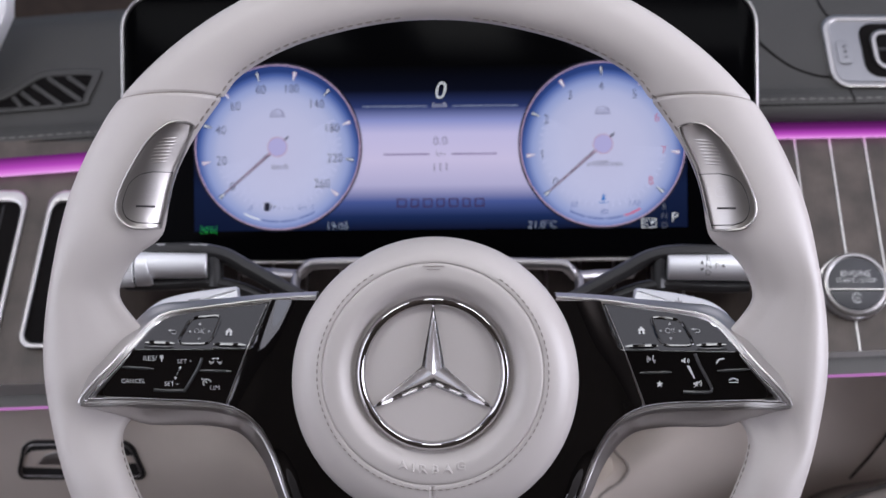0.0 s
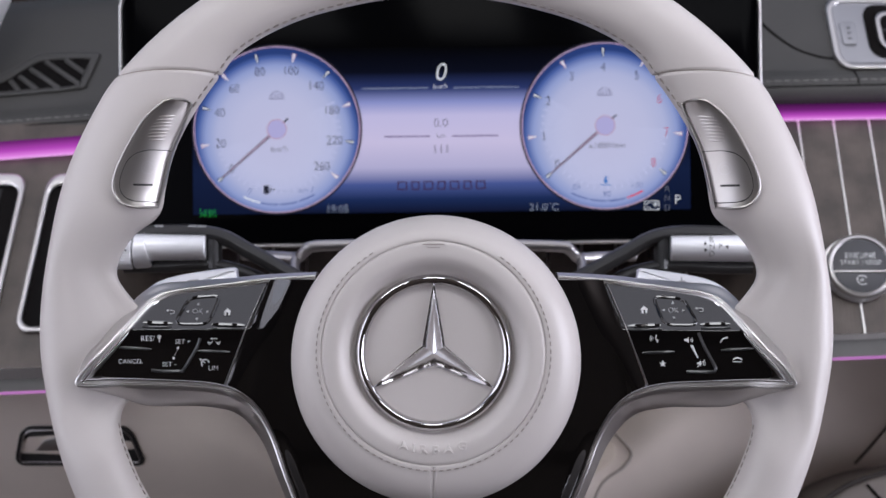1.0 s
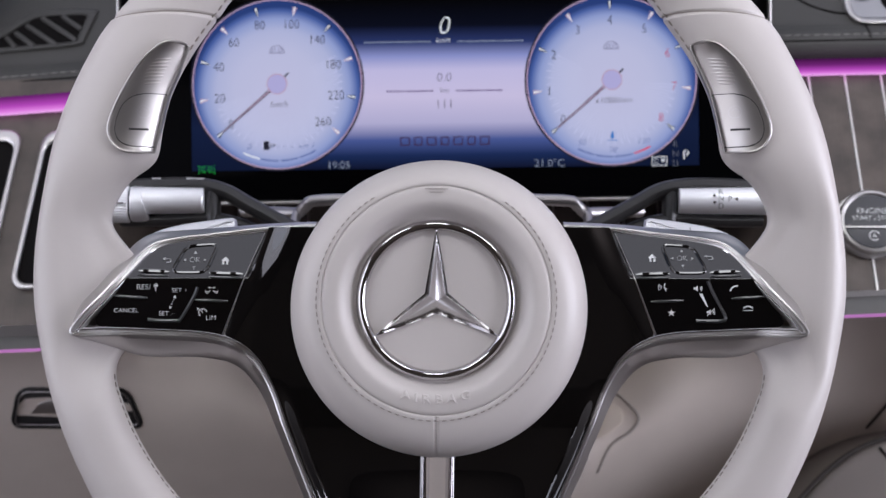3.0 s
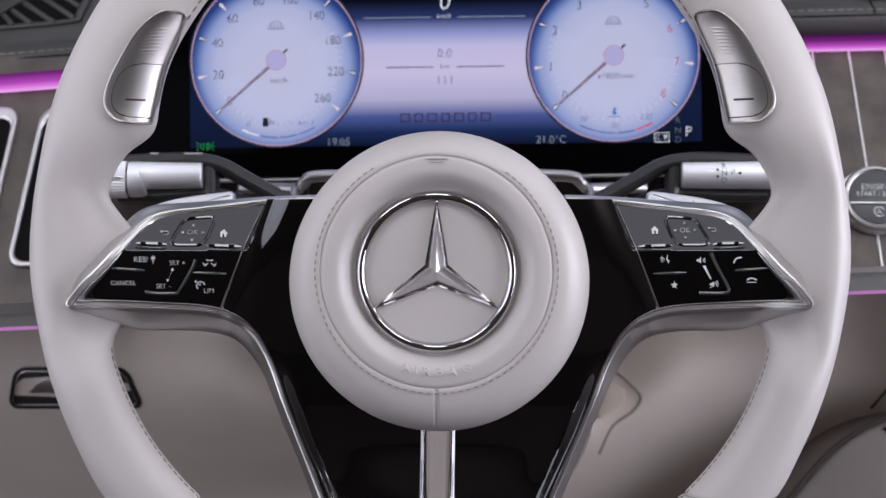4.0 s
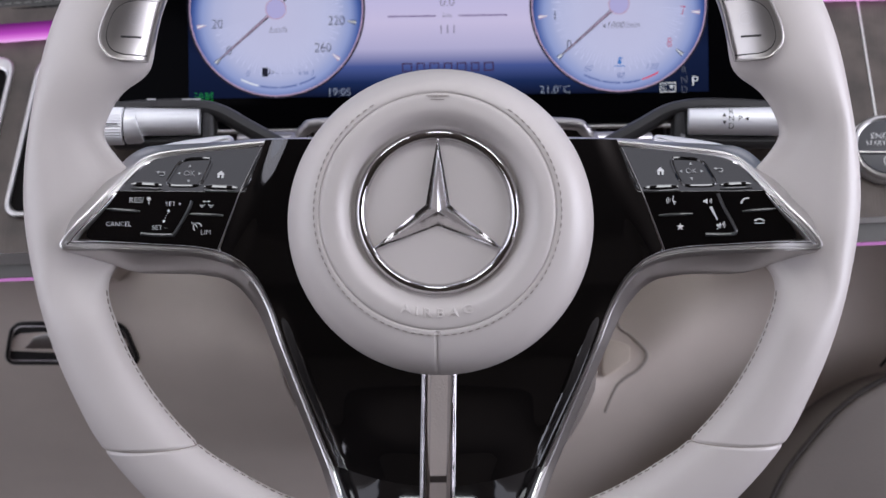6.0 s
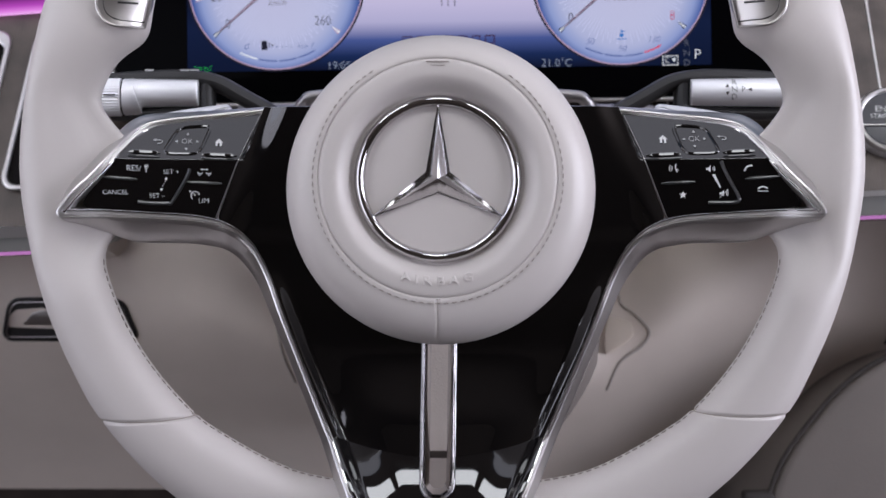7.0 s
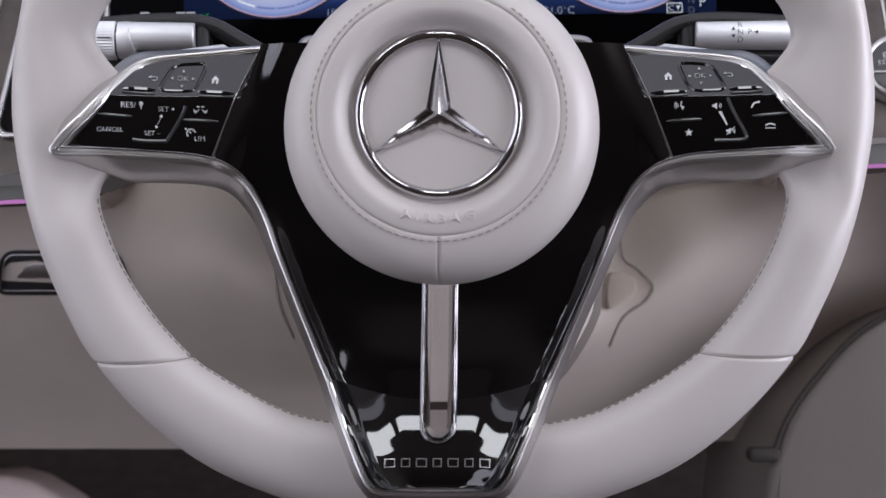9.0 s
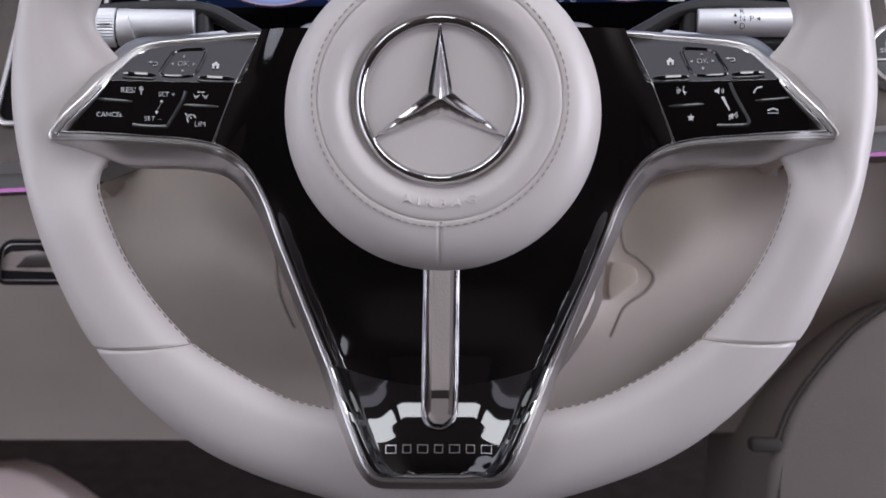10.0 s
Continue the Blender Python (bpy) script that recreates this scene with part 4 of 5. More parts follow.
for s in (-1, 1):
    flip = (lambda g: g) if s < 0 else mirrored
    name = "indicator_stalk" if s < 0 else "gear_selector_stalk"
    lab = "silver and black indicator stalk with knurled end" if s < 0 else "silver and black gear selector stalk"
    st = thing(name, lab, "stalk")
    arm_geo = joined(
        tube([(x, 0.126, z) for x, z in spline([(-0.174, 0.0655), (-0.150, 0.0672), (-0.130, 0.0672), (-0.116, 0.0645), (-0.103, 0.0575), (-0.084, 0.0470), (-0.060, 0.034)], 8)], 0.0044, 12, flat=1.6),
        tube([(x, 0.126, z) for x, z in spline([(-0.170, 0.0490), (-0.150, 0.0490), (-0.128, 0.0500), (-0.112, 0.0480), (-0.098, 0.0430), (-0.085, 0.036)], 8)], 0.0036, 12, flat=1.6),
        tube([(-0.1215, 0.126, 0.068), (-0.1215, 0.126, 0.048)], 0.0045, 12, flat=1.4))
    part("arm", flip(arm_geo), DARKGREY, st, "anthracite plastic arm")
    end = -0.1635 if s < 0 else -0.172
    barrel = [(-0.1250, 0.0), (-0.1250, 0.0062), (-0.1256, 0.0068), (end + 0.0005, 0.0074), (end, 0.0068), (end, 0.0)]
    part("barrel", flip(grid(lambda i, j: (barrel[j][0], 0.1205 + barrel[j][1] * math.sin(2 * math.pi * i / 40), 0.0592 + barrel[j][1] * math.cos(2 * math.pi * i / 40)), 40, 6, wrap_u=True)), BRUSHED, st, "brushed silver barrel")
    if s < 0:
        part("knurled_end", grid(lambda i, j: ((-0.164, -0.1645, -0.1735, -0.175, -0.175)[j], 0.1205 + (0.0085, 0.0095, 0.0095, 0.008, 0.0)[j] * (1 + 0.035 * (i % 2)) * math.sin(2 * math.pi * i / 80), 0.0571 + (0.0085, 0.0095, 0.0095, 0.008, 0.0)[j] * (1 + 0.035 * (i % 2)) * math.cos(2 * math.pi * i / 80)), 80, 5, wrap_u=True), BRUSHED, st, "knurled silver end")
        part("collar", tube([(-0.1634, 0.1205, 0.0572), (-0.1630, 0.1205, 0.0572), (-0.1570, 0.1205, 0.0574), (-0.1562, 0.1205, 0.0576)], 0.0094, 28, taper=(0.94, 1, 1, 0.95)), BRUSHED, st)
        part("mark", box(-0.172, -0.166, 0.1098, 0.1105, 0.0572, 0.0578), DARKGREY, st, "dark index line")
        for x in (-0.150, -0.132, -0.127):
            part("symbol", box(x - 0.0022, x + 0.0022, 0.1175, 0.1182, 0.0702, 0.0711), ICON_GREY, st, "small white printed symbol")
    else:
        for txt, x, z in (("R", 0.1465, 0.0638), ("N", 0.1465, 0.0600), ("D", 0.1465, 0.0562), ("P", 0.1510, 0.0600)):
            part("lettering", placed(lettering(txt, 0.0042), x, z, lambda a, b: 0.1205 - math.sqrt(max(0, 0.0072 ** 2 - (b - 0.0592) ** 2)), 0.0005), DARKGREY, st, "small dark gear letter")
        for x, z, a in ((0.1430, 0.0618, 90), (0.1430, 0.0582, 270), (0.1545, 0.0600, 180)):
            part("arrow", placed(tri(0, 0, 0.0012, a), x, z, lambda p, q: 0.1205 - math.sqrt(max(0, 0.0072 ** 2 - (q - 0.0592) ** 2)), 0.0005), DARKGREY, st)


# ---- instrument display ----
D = M @ pose(0.001, 0.205, 0.1305, 0, -0.75, 0)
disp = thing("instrument_display", "black instrument display with two lit dials", "display", D)
outline = rrect(0.0, 0.0115, 0.374, 0.158, 0.020, 10)
part("housing", plate(outline, 0.002, 0.022, 0.002), DARKGREY, disp)
part("bezel", plate(rrect(0.0, 0.0115, 0.3775, 0.1615, 0.0215, 10), -0.0012, 0.006, 0.0012, hole=inset(outline, 0.0002)), SATIN, disp, "thin satin silver bezel")
part("glass", plate(inset(outline, 0.001), 0.0005, 0.003, 0.0004), SCREEN, disp, "black screen glass")


def screen(name, geo, mat, x=0.0, z=0.0, level=1, label="", parent=None):
    return part(name, moved(geo, lambda a, b, c: (x + a, 0.0005 - 0.00035 * level, z + c)), mat, parent or disp, label)


def rect(x0, x1, z0, z1):
    return [(x0, 0, z0), (x1, 0, z0), (x1, 0, z1), (x0, 0, z1)], [(0, 1, 2, 3)]


MID = glow_ramp("screen_centre_gradient", [(0.0, (0.004, 0.006, 0.022)), (0.08, (0.010, 0.022, 0.085)), (0.17, (0.06, 0.09, 0.28)), (0.27, (0.42, 0.40, 0.62)), (0.42, (0.55, 0.50, 0.72)), (0.58, (0.50, 0.47, 0.72)), (0.66, (0.24, 0.27, 0.56)), (0.74, (0.022, 0.035, 0.13)), (0.84, (0.002, 0.003, 0.010)), (1.0, (0.0, 0.0, 0.0))], axis="Z", scale=1 / 0.098, shift=(0, 0, -0.0495))
part_mid = screen("screen_area", rect(-0.146, 0.146, -0.0495, 0.048), glow_ramp("screen_side_gradient", [(0.0, (0.004, 0.008, 0.03)), (0.25, (0.006, 0.012, 0.045)), (0.5, (0.002, 0.003, 0.012)), (0.75, (0.0003, 0.0003, 0.0005)), (1.0, (0.0, 0.0, 0.0))], axis="Z", scale=1 / 0.098, shift=(0, 0, -0.0495)), level=1, label="dark blue lit screen area")
screen("screen_centre", rect(-0.085, 0.085, -0.0493, 0.048), MID, level=2, label="lavender lit centre field")
DIM = glow("dim_screen_grey", (0.12, 0.13, 0.17))
INK = glow("dark_screen_ink", (0.016, 0.016, 0.030))
INKRED = glow("red_screen_ink", (0.45, 0.05, 0.13))
LIT = glow("white_screen_text", (0.75, 0.78, 0.85))
SOFTLIT = glow("pale_screen_text", (0.26, 0.30, 0.40))
GREEN = glow("green_screen_light", (0.02, 0.42, 0.07))
ROSE = glow("rose_dial_edge", (0.46, 0.32, 0.46))
RAY = glow("pale_dial_rays", (0.60, 0.62, 0.86))
PALE = glow("pale_dial_hub", (0.40, 0.38, 0.66))
BLUEARC = glow("blue_dial_arc", (0.10, 0.14, 0.36))
RED = glow("red_dial_arc", (0.70, 0.04, 0.08))
R_D = 0.0487
for side, cx in ((-1, -0.0962), (1, 0.0962)):
    face_mat = glow_ramp("dial_face_gradient", [(0.0, (0.50, 0.50, 0.71)), (0.50, (0.47, 0.485, 0.70)), (0.72, (0.41, 0.44, 0.67)), (0.86, (0.26, 0.32, 0.59)), (0.95, (0.07, 0.12, 0.36)), (1.0, (0.02, 0.045, 0.18))], scale=1 / 0.0487, shift=(cx, 0, -0.004))
    dial = screen("dial", ([(cx + R_D * math.cos(t), 0, R_D * math.sin(t)) for t in xs(0, 2 * math.pi * 95 / 96, 96)], [tuple(range(96))]), face_mat, level=3, label="pale blue lit dial face")
    screen("dial_edge", arc(R_D + 0.0003, 0.0007, 0, 360, 97), ROSE, cx, 0, 4, "thin rose dial edge", dial)
    screen("dial_shadow", arc(R_D + 0.0014, 0.0011, 0, 360, 97), INK, cx, 0, 4, parent=dial)
    rays = []
    for k, t in enumerate(xs(radians(-205 if side > 0 else -160), radians(-5 if side > 0 else 25), 64)):
        r0, r1 = (0.0125, 0.0375) if k % 2 else (0.018, 0.0350)
        rays.append(poly([(r0 * math.cos(t), r0 * math.sin(t)), (r1 * math.cos(t - 0.0042), r1 * math.sin(t - 0.0042)), (r1 * math.cos(t + 0.0042), r1 * math.sin(t + 0.0042))]))
    screen("ray_pattern", joined(*rays), RAY, cx, 0, 4, "fine pale rays", dial)
    steps = 9 if side < 0 else 8
    for k in range(steps + 1):
        a = radians(220.9 - 260.0 * k / steps)
        c, s = math.cos(a), math.sin(a)
        q = [(0.0455, 0.0013), (0.0455, -0.0013), (0.0405, -0.0003), (0.0405, 0.0003)]
        screen("tick", poly([(r * c - w * s, r * s + w * c) for r, w in q]), ROSE if k % 2 else INK, cx, 0, 5, parent=dial)
        screen("tick_core", poly([(r * c - w * 0.4 * s, r * s + w * 0.4 * c) for r, w in q]), LIT, cx, 0, 6, parent=dial)
    if side < 0:
        nums = [("0", -80, -69), ("20", -99, -24), ("40", -100, 30), ("60", -74, 72), ("80", -29, 101), ("100", 25, 102), ("140", 69, 75), ("180", 96, 32), ("220", 101, -21), ("260", 78, -66)]
    else:
        nums = [("0", -84, -67), ("1", -107, -18), ("2", -99, 44), ("3", -57, 86), ("4", -2, 102), ("5", 57, 87), ("6", 96, 45), ("7", 107, -13), ("8", 84, -66)]
    for txt, u, w in nums:
        screen("numeral", lettering(txt, 0.0075, 0.86), INKRED if side > 0 and txt in "678" else INK, cx + u * 0.000335, w * 0.000335, 5, parent=dial)
    screen("unit", lettering("km/h" if side < 0 else "x1000/min", 0.0050, 1.0, 0.25), INK, cx + 0.0008, -0.0117, 5, parent=dial)
    screen("dial_badge", joined(arc(0.0045, 0.0005, 0, 180), line2(-0.0045, 0, 0.0045, 0, 0.0006), *[line2(u, 0, u, 0.003, 0.0006) for u in (-0.0026, -0.0009, 0.0009, 0.0026)]), glow("grey_dial_badge", (0.22, 0.22, 0.36)), cx, 0.0180, 5, "plain grey dial badge", dial)
    a = radians(220.9)
    screen("needle", poly([(0.0060 * math.cos(a) - w * math.sin(a), 0.0060 * math.sin(a) + w * math.cos(a)) for w in (0.0009, -0.0009)] + [(0.0425 * math.cos(a) - w * math.sin(a), 0.0425 * math.sin(a) + w * math.cos(a)) for w in (-0.0005, 0.0005)]), INK, cx, 0, 6, "slim dark needle", dial)
    screen("needle_gleam", poly([(0.0060 * math.cos(a) - w * math.sin(a), 0.0060 * math.sin(a) + w * math.cos(a)) for w in (0.0003, -0.0004)] + [(0.0425 * math.cos(a) - w * math.sin(a), 0.0425 * math.sin(a) + w * math.cos(a)) for w in (-0.0002, 0.0001)]), ROSE, cx, 0, 7, parent=dial)
    screen("needle_hub", arc(0.0058, 0.0058, 0, 360, 33), PALE, cx, 0, 8, "pale round needle hub", dial)
    screen("needle_hub_ring", arc(0.0060, 0.0006, 0, 360, 33), ROSE, cx, 0, 9, parent=dial)
    screen("needle_tail", line2(0.0042, 0.0040, 0.0066, 0.0062, 0.0010), INK, cx, 0, 9, parent=dial)
    for k in range(4):
        hot = side > 0 and k == 3
        screen("scale_arc", arc(0.0445, 0.0008, -117 + 14.5 * k, -104 + 14.5 * k, 8), RED if hot else (LIT if side < 0 and k == 0 else BLUEARC), cx, 0, 5, parent=dial)
    if side < 0:
        screen("scale_text", lettering("0", 0.005, 1, 0.3), BLUEARC, cx - 0.0168, -0.0360, 5, parent=dial)
        screen("scale_text", lettering("1", 0.005, 1, 0.3), BLUEARC, cx + 0.0198, -0.0358, 5, parent=dial)
        screen("scale_text", lettering("- - - - -  km", 0.0046, 1, 0.3), BLUEARC, cx + 0.0070, -0.0358, 5, parent=dial)
        screen("fuel_symbol", joined(poly([(-0.002, -0.0026), (0.0012, -0.0026), (0.0012, 0.0024), (-0.002, 0.0024)]), line2(0.0012, -0.001, 0.0024, -0.001, 0.0005), line2(0.0024, -0.001, 0.0024, 0.0016, 0.0005), tri(0.0042, 0, 0.0008, 0)), INK, cx - 0.0062, -0.0352, 5, parent=dial)
    else:
        for txt, u, w in (("50", -0.0178, -0.0358), ("90", 0.0, -0.0402), ("130", 0.0176, -0.0352)):
            screen("scale_text", lettering(txt, 0.0048, 1, 0.3), BLUEARC, cx + u, w, 5, parent=dial)
        screen("temperature_symbol", joined(line2(0, -0.001, 0, 0.003, 0.0009), arc(0.0012, 0.0012, 0, 360), line2(-0.003, -0.0022, 0.003, -0.0022, 0.0005), line2(0.0004, 0.0022, 0.002, 0.0022, 0.0004)), glow("blue_symbol", (0.03, 0.16, 0.50)), cx, -0.0325, 5, parent=dial)

screen("speed_text", lettering("0", 0.0150, 0.95, 0.2), LIT, -0.0002, 0.0322, 4)
screen("speed_unit", lettering("km/h", 0.0042, 1.0, 0.25), LIT, -0.0005, 0.0240, 4)
for u in (-1, 1):
    screen("screen_line", line2(u * 0.0075, 0.0234, u * 0.046, 0.0234, 0.0005), SOFTLIT, 0, 0, 4)
    screen("screen_line", line2(u * 0.0065, -0.0050, u * 0.0335, -0.0050, 0.0007), glow("mauve_line", (0.13, 0.09, 0.22)), 0, 0, 4)
GREYINK = glow("grey_screen_ink", (0.10, 0.10, 0.17))
screen("trip_text", lettering("0.0", 0.0072), GREYINK, 0, 0.0026, 4)
screen("trip_unit", lettering("km", 0.0044), GREYINK, 0, -0.0048, 4)
screen("range_text", lettering("111", 0.0072), GREYINK, 0, -0.0128, 4)
MAUVEINK = glow("mauve_screen_ink", (0.045, 0.022, 0.060))
for k in range(7):
    u = -0.0230 + k * 0.00765
    w = 0.0028 if k % 2 == 0 else 0.0024
    screen("badge_bar", joined(*slim_frame(u, -0.0338, 2 * w, 0.0050, 0.0007)), MAUVEINK, 0, 0, 4, "plain dark badge bar")
screen("clock_text", lettering("19:05", 0.0062), SOFTLIT, -0.0613, -0.0472, 4)
screen("temperature_text", lettering("21.0\u00b0C", 0.0062), SOFTLIT, 0.0600, -0.0475, 4)
for txt, w in (("R", -0.0375), ("N", -0.0430), ("D", -0.0485)):
    screen("gear_text", lettering(txt, 0.0052), DIM, 0.1322, w, 5)
screen("gear_text", lettering("P", 0.0080), LIT, 0.1382, -0.0440, 5)
screen("drive_mode", joined(*slim_frame(0, 0, 0.0086, 0.0054, 0.0004), moved(lettering("C", 0.0042), lambda x, y, z: (x - 0.0018, y, z)), tri(0.0020, 0.0004, 0.0014, 270)), LIT, 0.1230, -0.0470, 5)
lampi = joined(moved(arc(0.0019, 0.0003, -90, 90), lambda x, y, z: (x + 0.0010, y, z)), line2(0.0010, -0.0019, 0.0010, 0.0019, 0.0003), *[line2(0.0036, q, 0.0050, q * 1.6, 0.0003) for q in (-0.0014, 0.0, 0.0014)])
screen("light_symbol", joined(lampi, mirrored(lampi)), GREEN, -0.1373, -0.0487, 5, "green side light symbol")


# ---- vents, button, handle, console ----
def frame_box(name, parent, cx, cz, w, h, r, wide, y, depth, mat):
    o = rrect(cx, cz, w, h, r)
    return part(name, plate(o, y, depth, 0.0016, hole=inset(o, wide)), mat, parent)


for k, cx in enumerate((-0.2665, -0.2185)):
    v = thing("side_air_vent", "tall black air vent with a rounded silver frame in wood trim", "air vent", group="side air vents")
    sy = lambda x, z: wood_y(x, z) - 0.004
    o = [(x + (z - 0.05) * 0.10, z) for x, z in rrect(cx, 0.0575, 0.036, 0.092, 0.009)]
    hole = [(x + (z - 0.05) * 0.10, z) for x, z in rrect(cx, 0.0555, 0.0295, 0.0815, 0.006)]
    part("vent_frame", plate(o, sy, 0.006, 0.0022, hole=hole, steps=3), SATIN, v, "rounded satin silver frame")
    part("recess", plate(inset(hole, -0.0005), lambda x, z: wood_y(x, z) - 0.0006, 0.003, 0.0003), DARK_SEAM, v, "black recess")
    part("blade", plate([(x + (z - 0.05) * 0.10, z) for x, z in rrect(cx + 0.004, 0.0555, 0.0012, 0.078, 0.0005)], lambda x, z: wood_y(x, z) - 0.0016, 0.002, 0.0003), BLACK, v)

dv = thing("defroster_vent", "grey side window vent with slanted slats in the dashboard", "air vent")
O = spline([(-0.290, 0.1575), (-0.271, 0.1680), (-0.256, 0.1775), (-0.248, 0.1815), (-0.225, 0.1825), (-0.2130, 0.1815), (-0.2125, 0.1770), (-0.2165, 0.1625), (-0.2200, 0.1580), (-0.250, 0.1545), (-0.285, 0.1520)], 4, True)
Hh = spline([(-0.276, 0.1590), (-0.266, 0.1640), (-0.255, 0.1725), (-0.247, 0.1765), (-0.226, 0.1780), (-0.2185, 0.1775), (-0.2182, 0.1745), (-0.2210, 0.1640), (-0.2235, 0.1600), (-0.250, 0.1575), (-0.272, 0.1560)], 4, True)
fy = lambda x, z: pad_y(x, z) - 0.0026
part("vent_frame", plate([tuple(p) for p in O], fy, 0.004, 0.0012, hole=[tuple(p) for p in Hh]), GREY_LEATHER, dv)
part("recess", plate([tuple(p) for p in Hh], lambda x, z: pad_y(x, z) - 0.0014, 0.003, 0.0002), DARK_SEAM, dv, "black recess")
for (x0, z0), (x1, z1) in (((-0.2330, 0.1770), (-0.2195, 0.1680)), ((-0.2455, 0.1760), (-0.2215, 0.1605)), ((-0.2540, 0.1710), (-0.2330, 0.1575)), ((-0.2600, 0.1660), (-0.2470, 0.1570)), ((-0.2650, 0.1630), (-0.2580, 0.1560))):
    part("slat", tube([(x0 + (x1 - x0) * u, pad_y(x0 + (x1 - x0) * u, z0 + (z1 - z0) * u) - 0.0022, z0 + (z1 - z0) * u) for u in xs(0, 1, 6)], 0.0015, 8, flat=0.6), GREY_LEATHER, dv)

cv = thing("centre_air_vent", "satin silver centre air vent with black opening", "air vent")
cy = lambda x, z: pad_y(x, z) - 0.004
o = rrect(0.2830, 0.1945, 0.084, 0.050, 0.011)
part("vent_plate", plate(o, cy, 0.010, 0.0024, hole=inset(o, 0.0045), steps=4), SATIN, cv, "rounded satin silver edge")
part("dish", plate(inset(o, 0.0040), lambda x, z: cy(x, z) + 0.0016, 0.006, 0.0004), VENT_SILVER, cv)
part("surround", plate(rrect(0.2900, 0.1950, 0.053, 0.037, 0.009), lambda x, z: cy(x, z) + 0.0004, 0.004, 0.001), DARK_SEAM, cv, "black surround")
o2 = rrect(0.2920, 0.1950, 0.045, 0.027, 0.008)
part("vent_ring", plate(o2, lambda x, z: cy(x, z) - 0.0022, 0.005, 0.0012, hole=inset(o2, 0.0030)), SATIN, cv)
part("slat", plate(rrect(0.2920, 0.1950, 0.040, 0.002, 0.0008), lambda x, z: cy(x, z) - 0.0010, 0.002, 0.0004), BLACK, cv)
part("recess", plate(inset(o2, 0.0028), lambda x, z: cy(x, z) - 0.0002, 0.002, 0.0002), DARK_SEAM, cv)
key = part("rocker_key", plate(rrect(0.2525, 0.1935, 0.0098, 0.0155, 0.0022), lambda x, z: cy(x, z) + 0.0006, 0.003, 0.0007), VENT_SILVER, cv, "small silver rocker key")
for q in (-0.0036, 0.0, 0.0036):
    part("mark", placed(line2(-0.0012, 0, 0.0012, 0, 0.0007), 0.2525, 0.1935 + q, cy, -0.0003), DARKGREY, key)

B = M @ pose(0.2405, wood_y(0.24, 0.0465), 0.0465, -20, 0, 0)
eb = thing("start_button", "round grey engine start button with knurled silver ring", "button", B)
part("ring", lathe([(0.0215, 0.001), (0.0212, -0.001), (0.0195, -0.0012), (0.0195, -0.001), (0.0190, -0.009), (0.0182, -0.0106), (0.0168, -0.0110), (0.0160, -0.0102)], 0, 0, 64), SATIN, eb, "satin silver ring")
part("knurling", grid(lambda i, j: ((0.0192 + 0.0004 * (i % 2)) * math.cos(2 * math.pi * i / 180), (-0.0015, -0.0085)[j], (0.0192 + 0.0004 * (i % 2)) * math.sin(2 * math.pi * i / 180)), 180, 2, wrap_u=True), BRUSHED, eb)
up = [(0.0160 * math.cos(t), max(-0.0032, 0.0160 * math.sin(t))) for t in xs(-0.2, math.pi + 0.2, 40)]
dn = [(0.0160 * math.cos(t), min(-0.0040, 0.0160 * math.sin(t))) for t in xs(math.pi + 0.255, 2 * math.pi - 0.255, 30)]
CAP = material("slate_grey_cap", (0.055, 0.055, 0.060), 0.4)
cap = part("cap", plate(up, -0.0105, 0.006, 0.0006), CAP, eb)
part("cap", plate(dn, -0.0105, 0.006, 0.0006), CAP, eb)
part("divider", tube([(-0.0158, -0.0108, -0.0036), (0.0158, -0.0108, -0.0036)], 0.0005, 6), SATIN, eb)
part("lettering", placed(lettering("ENGINE", 0.0050), 0, 0.0058, -0.0105), ICON, cap, "white engine start lettering")
part("lettering", placed(lettering("START / STOP", 0.0038), 0, 0.0016, -0.0105), ICON, cap, "white engine start lettering")
part("symbol", placed(joined(lettering("A", 0.0038), arc(0.0030, 0.0004, 20, 320)), 0, -0.0088, -0.0105), ICON, cap)

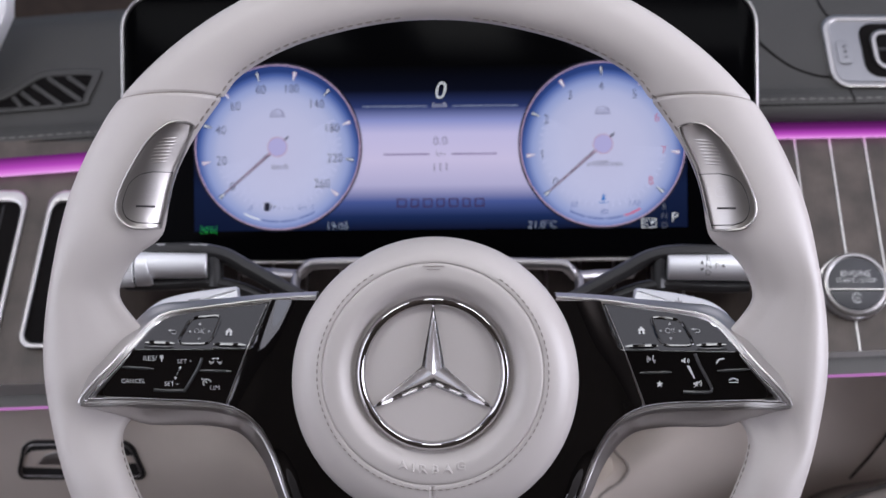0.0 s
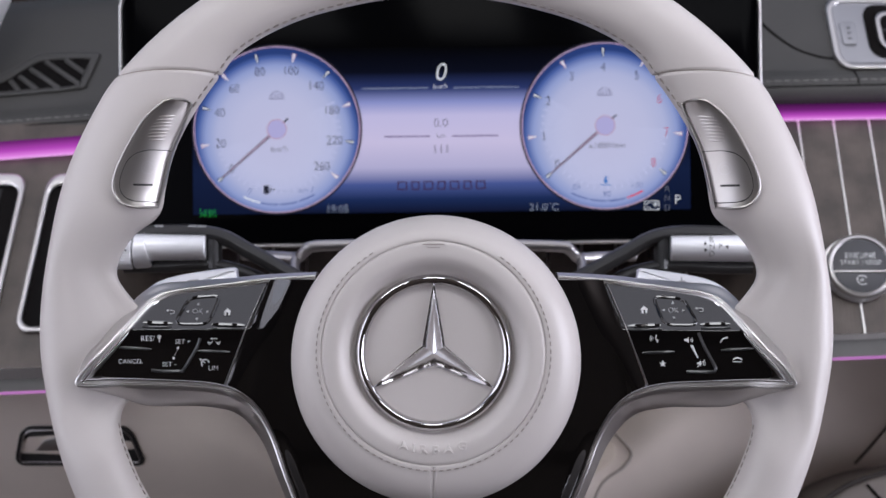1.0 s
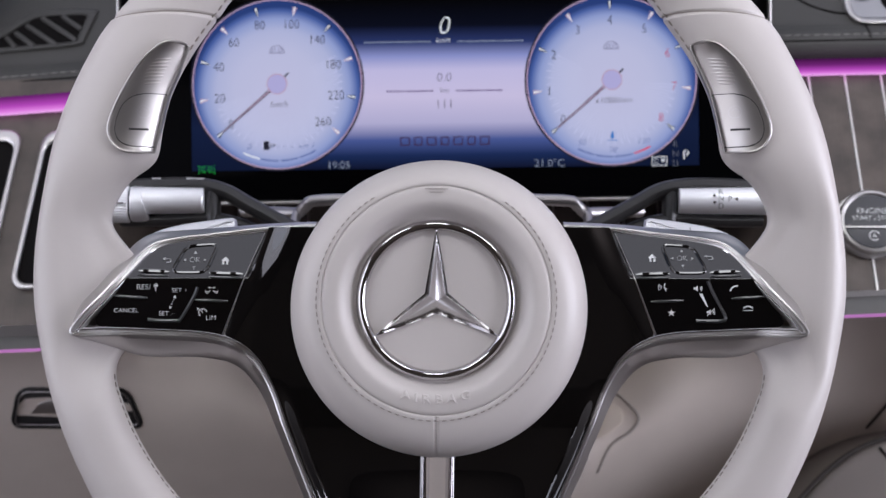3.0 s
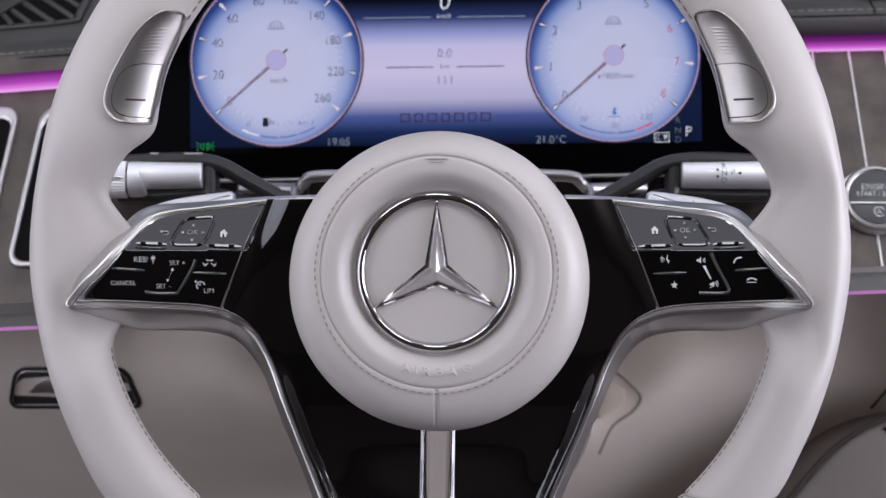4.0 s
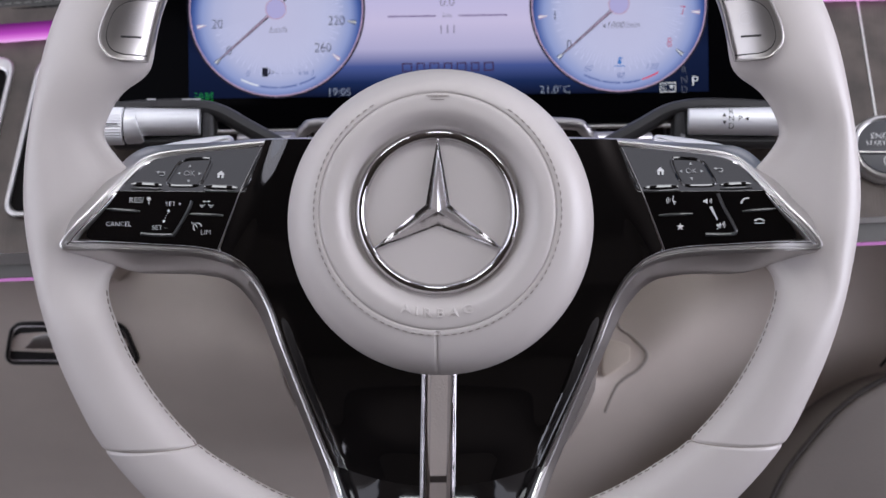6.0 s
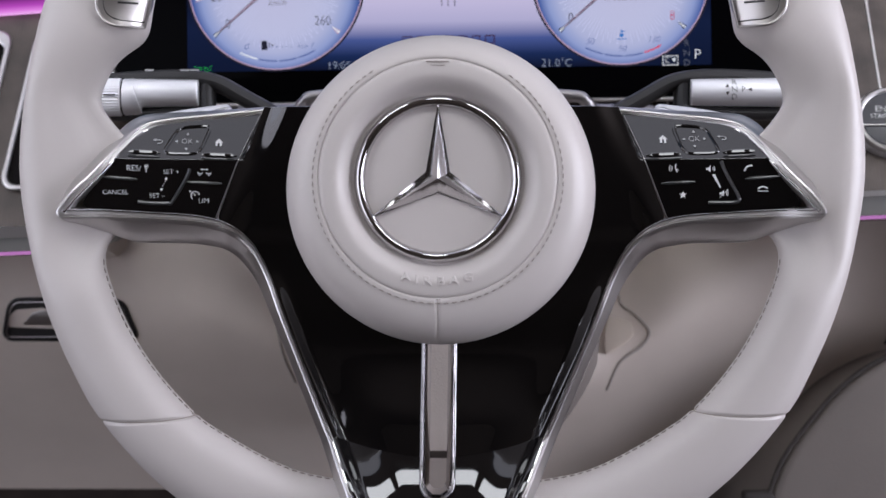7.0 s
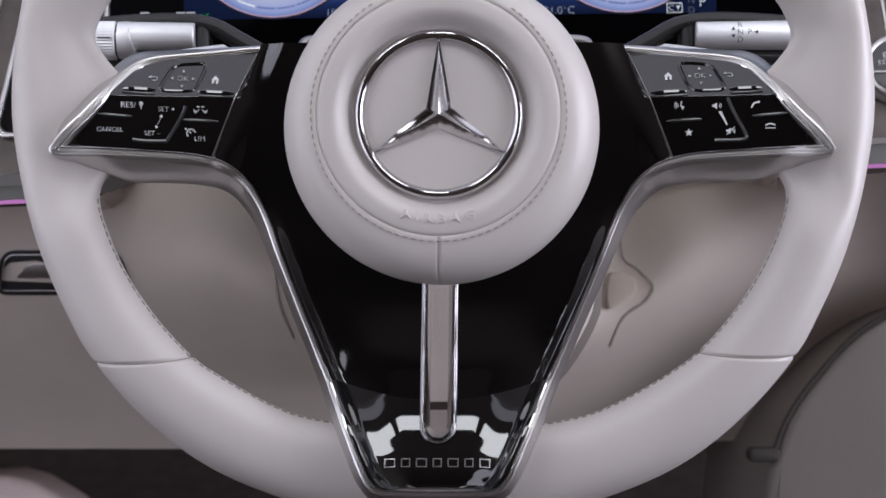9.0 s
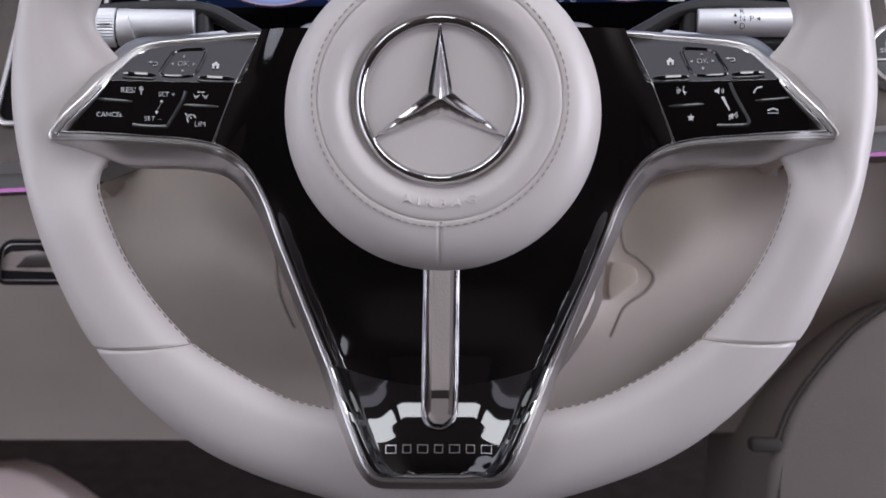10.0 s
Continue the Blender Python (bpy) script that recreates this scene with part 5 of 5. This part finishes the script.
hd = thing("release_handle", "black recessed release handle in the beige lower panel", "handle")
ky = lambda x, z: knee_y(x, z) - 0.002
o = [(x + (0.004 * (1 if x > -0.217 else -1)) * (-(z + 0.060) / 0.013), z) for x, z in rrect(-0.2180, -0.0600, 0.074, 0.026, 0.007)]
part("recess_frame", plate(o, ky, 0.006, 0.0015, hole=inset(o, 0.0025)), BLACK, hd)
part("recess", plate(inset(o, 0.002), lambda x, z: knee_y(x, z) - 0.0004, 0.003, 0.0003), BLACK, hd)
part("trim_line", tube([(x, ky(x, z) - 0.0002, z) for x, z in inset(o, 0.0028)], 0.0004, 6, closed=True), SATIN_DARK, hd, "thin silver line")
part("lever", plate([(-0.244, -0.0630), (-0.238, -0.0560), (-0.233, -0.0545), (-0.200, -0.0545), (-0.195, -0.0560), (-0.189, -0.0630)], lambda x, z: ky(x, z) - 0.0005, 0.003, 0.0008), SATIN, hd, "satin silver lever")

# centre console side with its dark gap, and the white pillar trim
con = thing("centre_console", "taupe leather centre console side with a dark seam", "console")
edge = spline([(0.330, -0.068), (0.285, -0.080), (0.262, -0.088), (0.240, -0.1035), (0.219, -0.127), (0.205, -0.147), (0.197, -0.166), (0.190, -0.190), (0.186, -0.26)], 8)
edge = [Vector((0.01 + (p.x - 0.01) * 0.958, -0.025 + (p.y + 0.025) * 0.958)) for p in edge]
co = [(p.x, p.y) for p in edge] + [(0.60, -0.26), (0.60, -0.068)]
part("side_panel", plate(co, 0.252, 0.25, 0.006, steps=3), CONSOLE_LEATHER, con)
part("gap", tube([(p.x - 0.0008, 0.254, p.y + 0.0008) for p in edge if p.y > -0.164], 0.0014, 8), GAP, con, "dark gap")
foot = [p for p in edge if p.y > -0.164][-1]
part("gap_end", plate(rrect(foot.x - 0.007, foot.y - 0.002, 0.018, 0.008, 0.003), 0.250, 0.012, 0.002), GAP, con, "dark rubber end of the gap")
part("seam", tube([(x, 0.2518, z) for x, z in spline([(0.262, -0.084), (0.275, -0.097), (0.30, -0.112)], 6)], 0.0009, 6), DARK_SEAM, con)
part("seam", tube([(x, knee_y(x, z), z) for x, z in spline([(0.290, -0.020), (0.281, -0.045), (0.264, -0.076)], 6)], 0.0008, 6), DARK_SEAM, con)
solid("pillar_trim", plate([(-0.2645, 0.26), (-0.2640, 0.213), (-0.2745, 0.189), (-0.30, 0.150), (-0.42, 0.15), (-0.42, 0.26)], 0.235, 0.02, 0.002), PILLAR, "white windscreen pillar trim beside the dashboard", "trim", kind="structure")
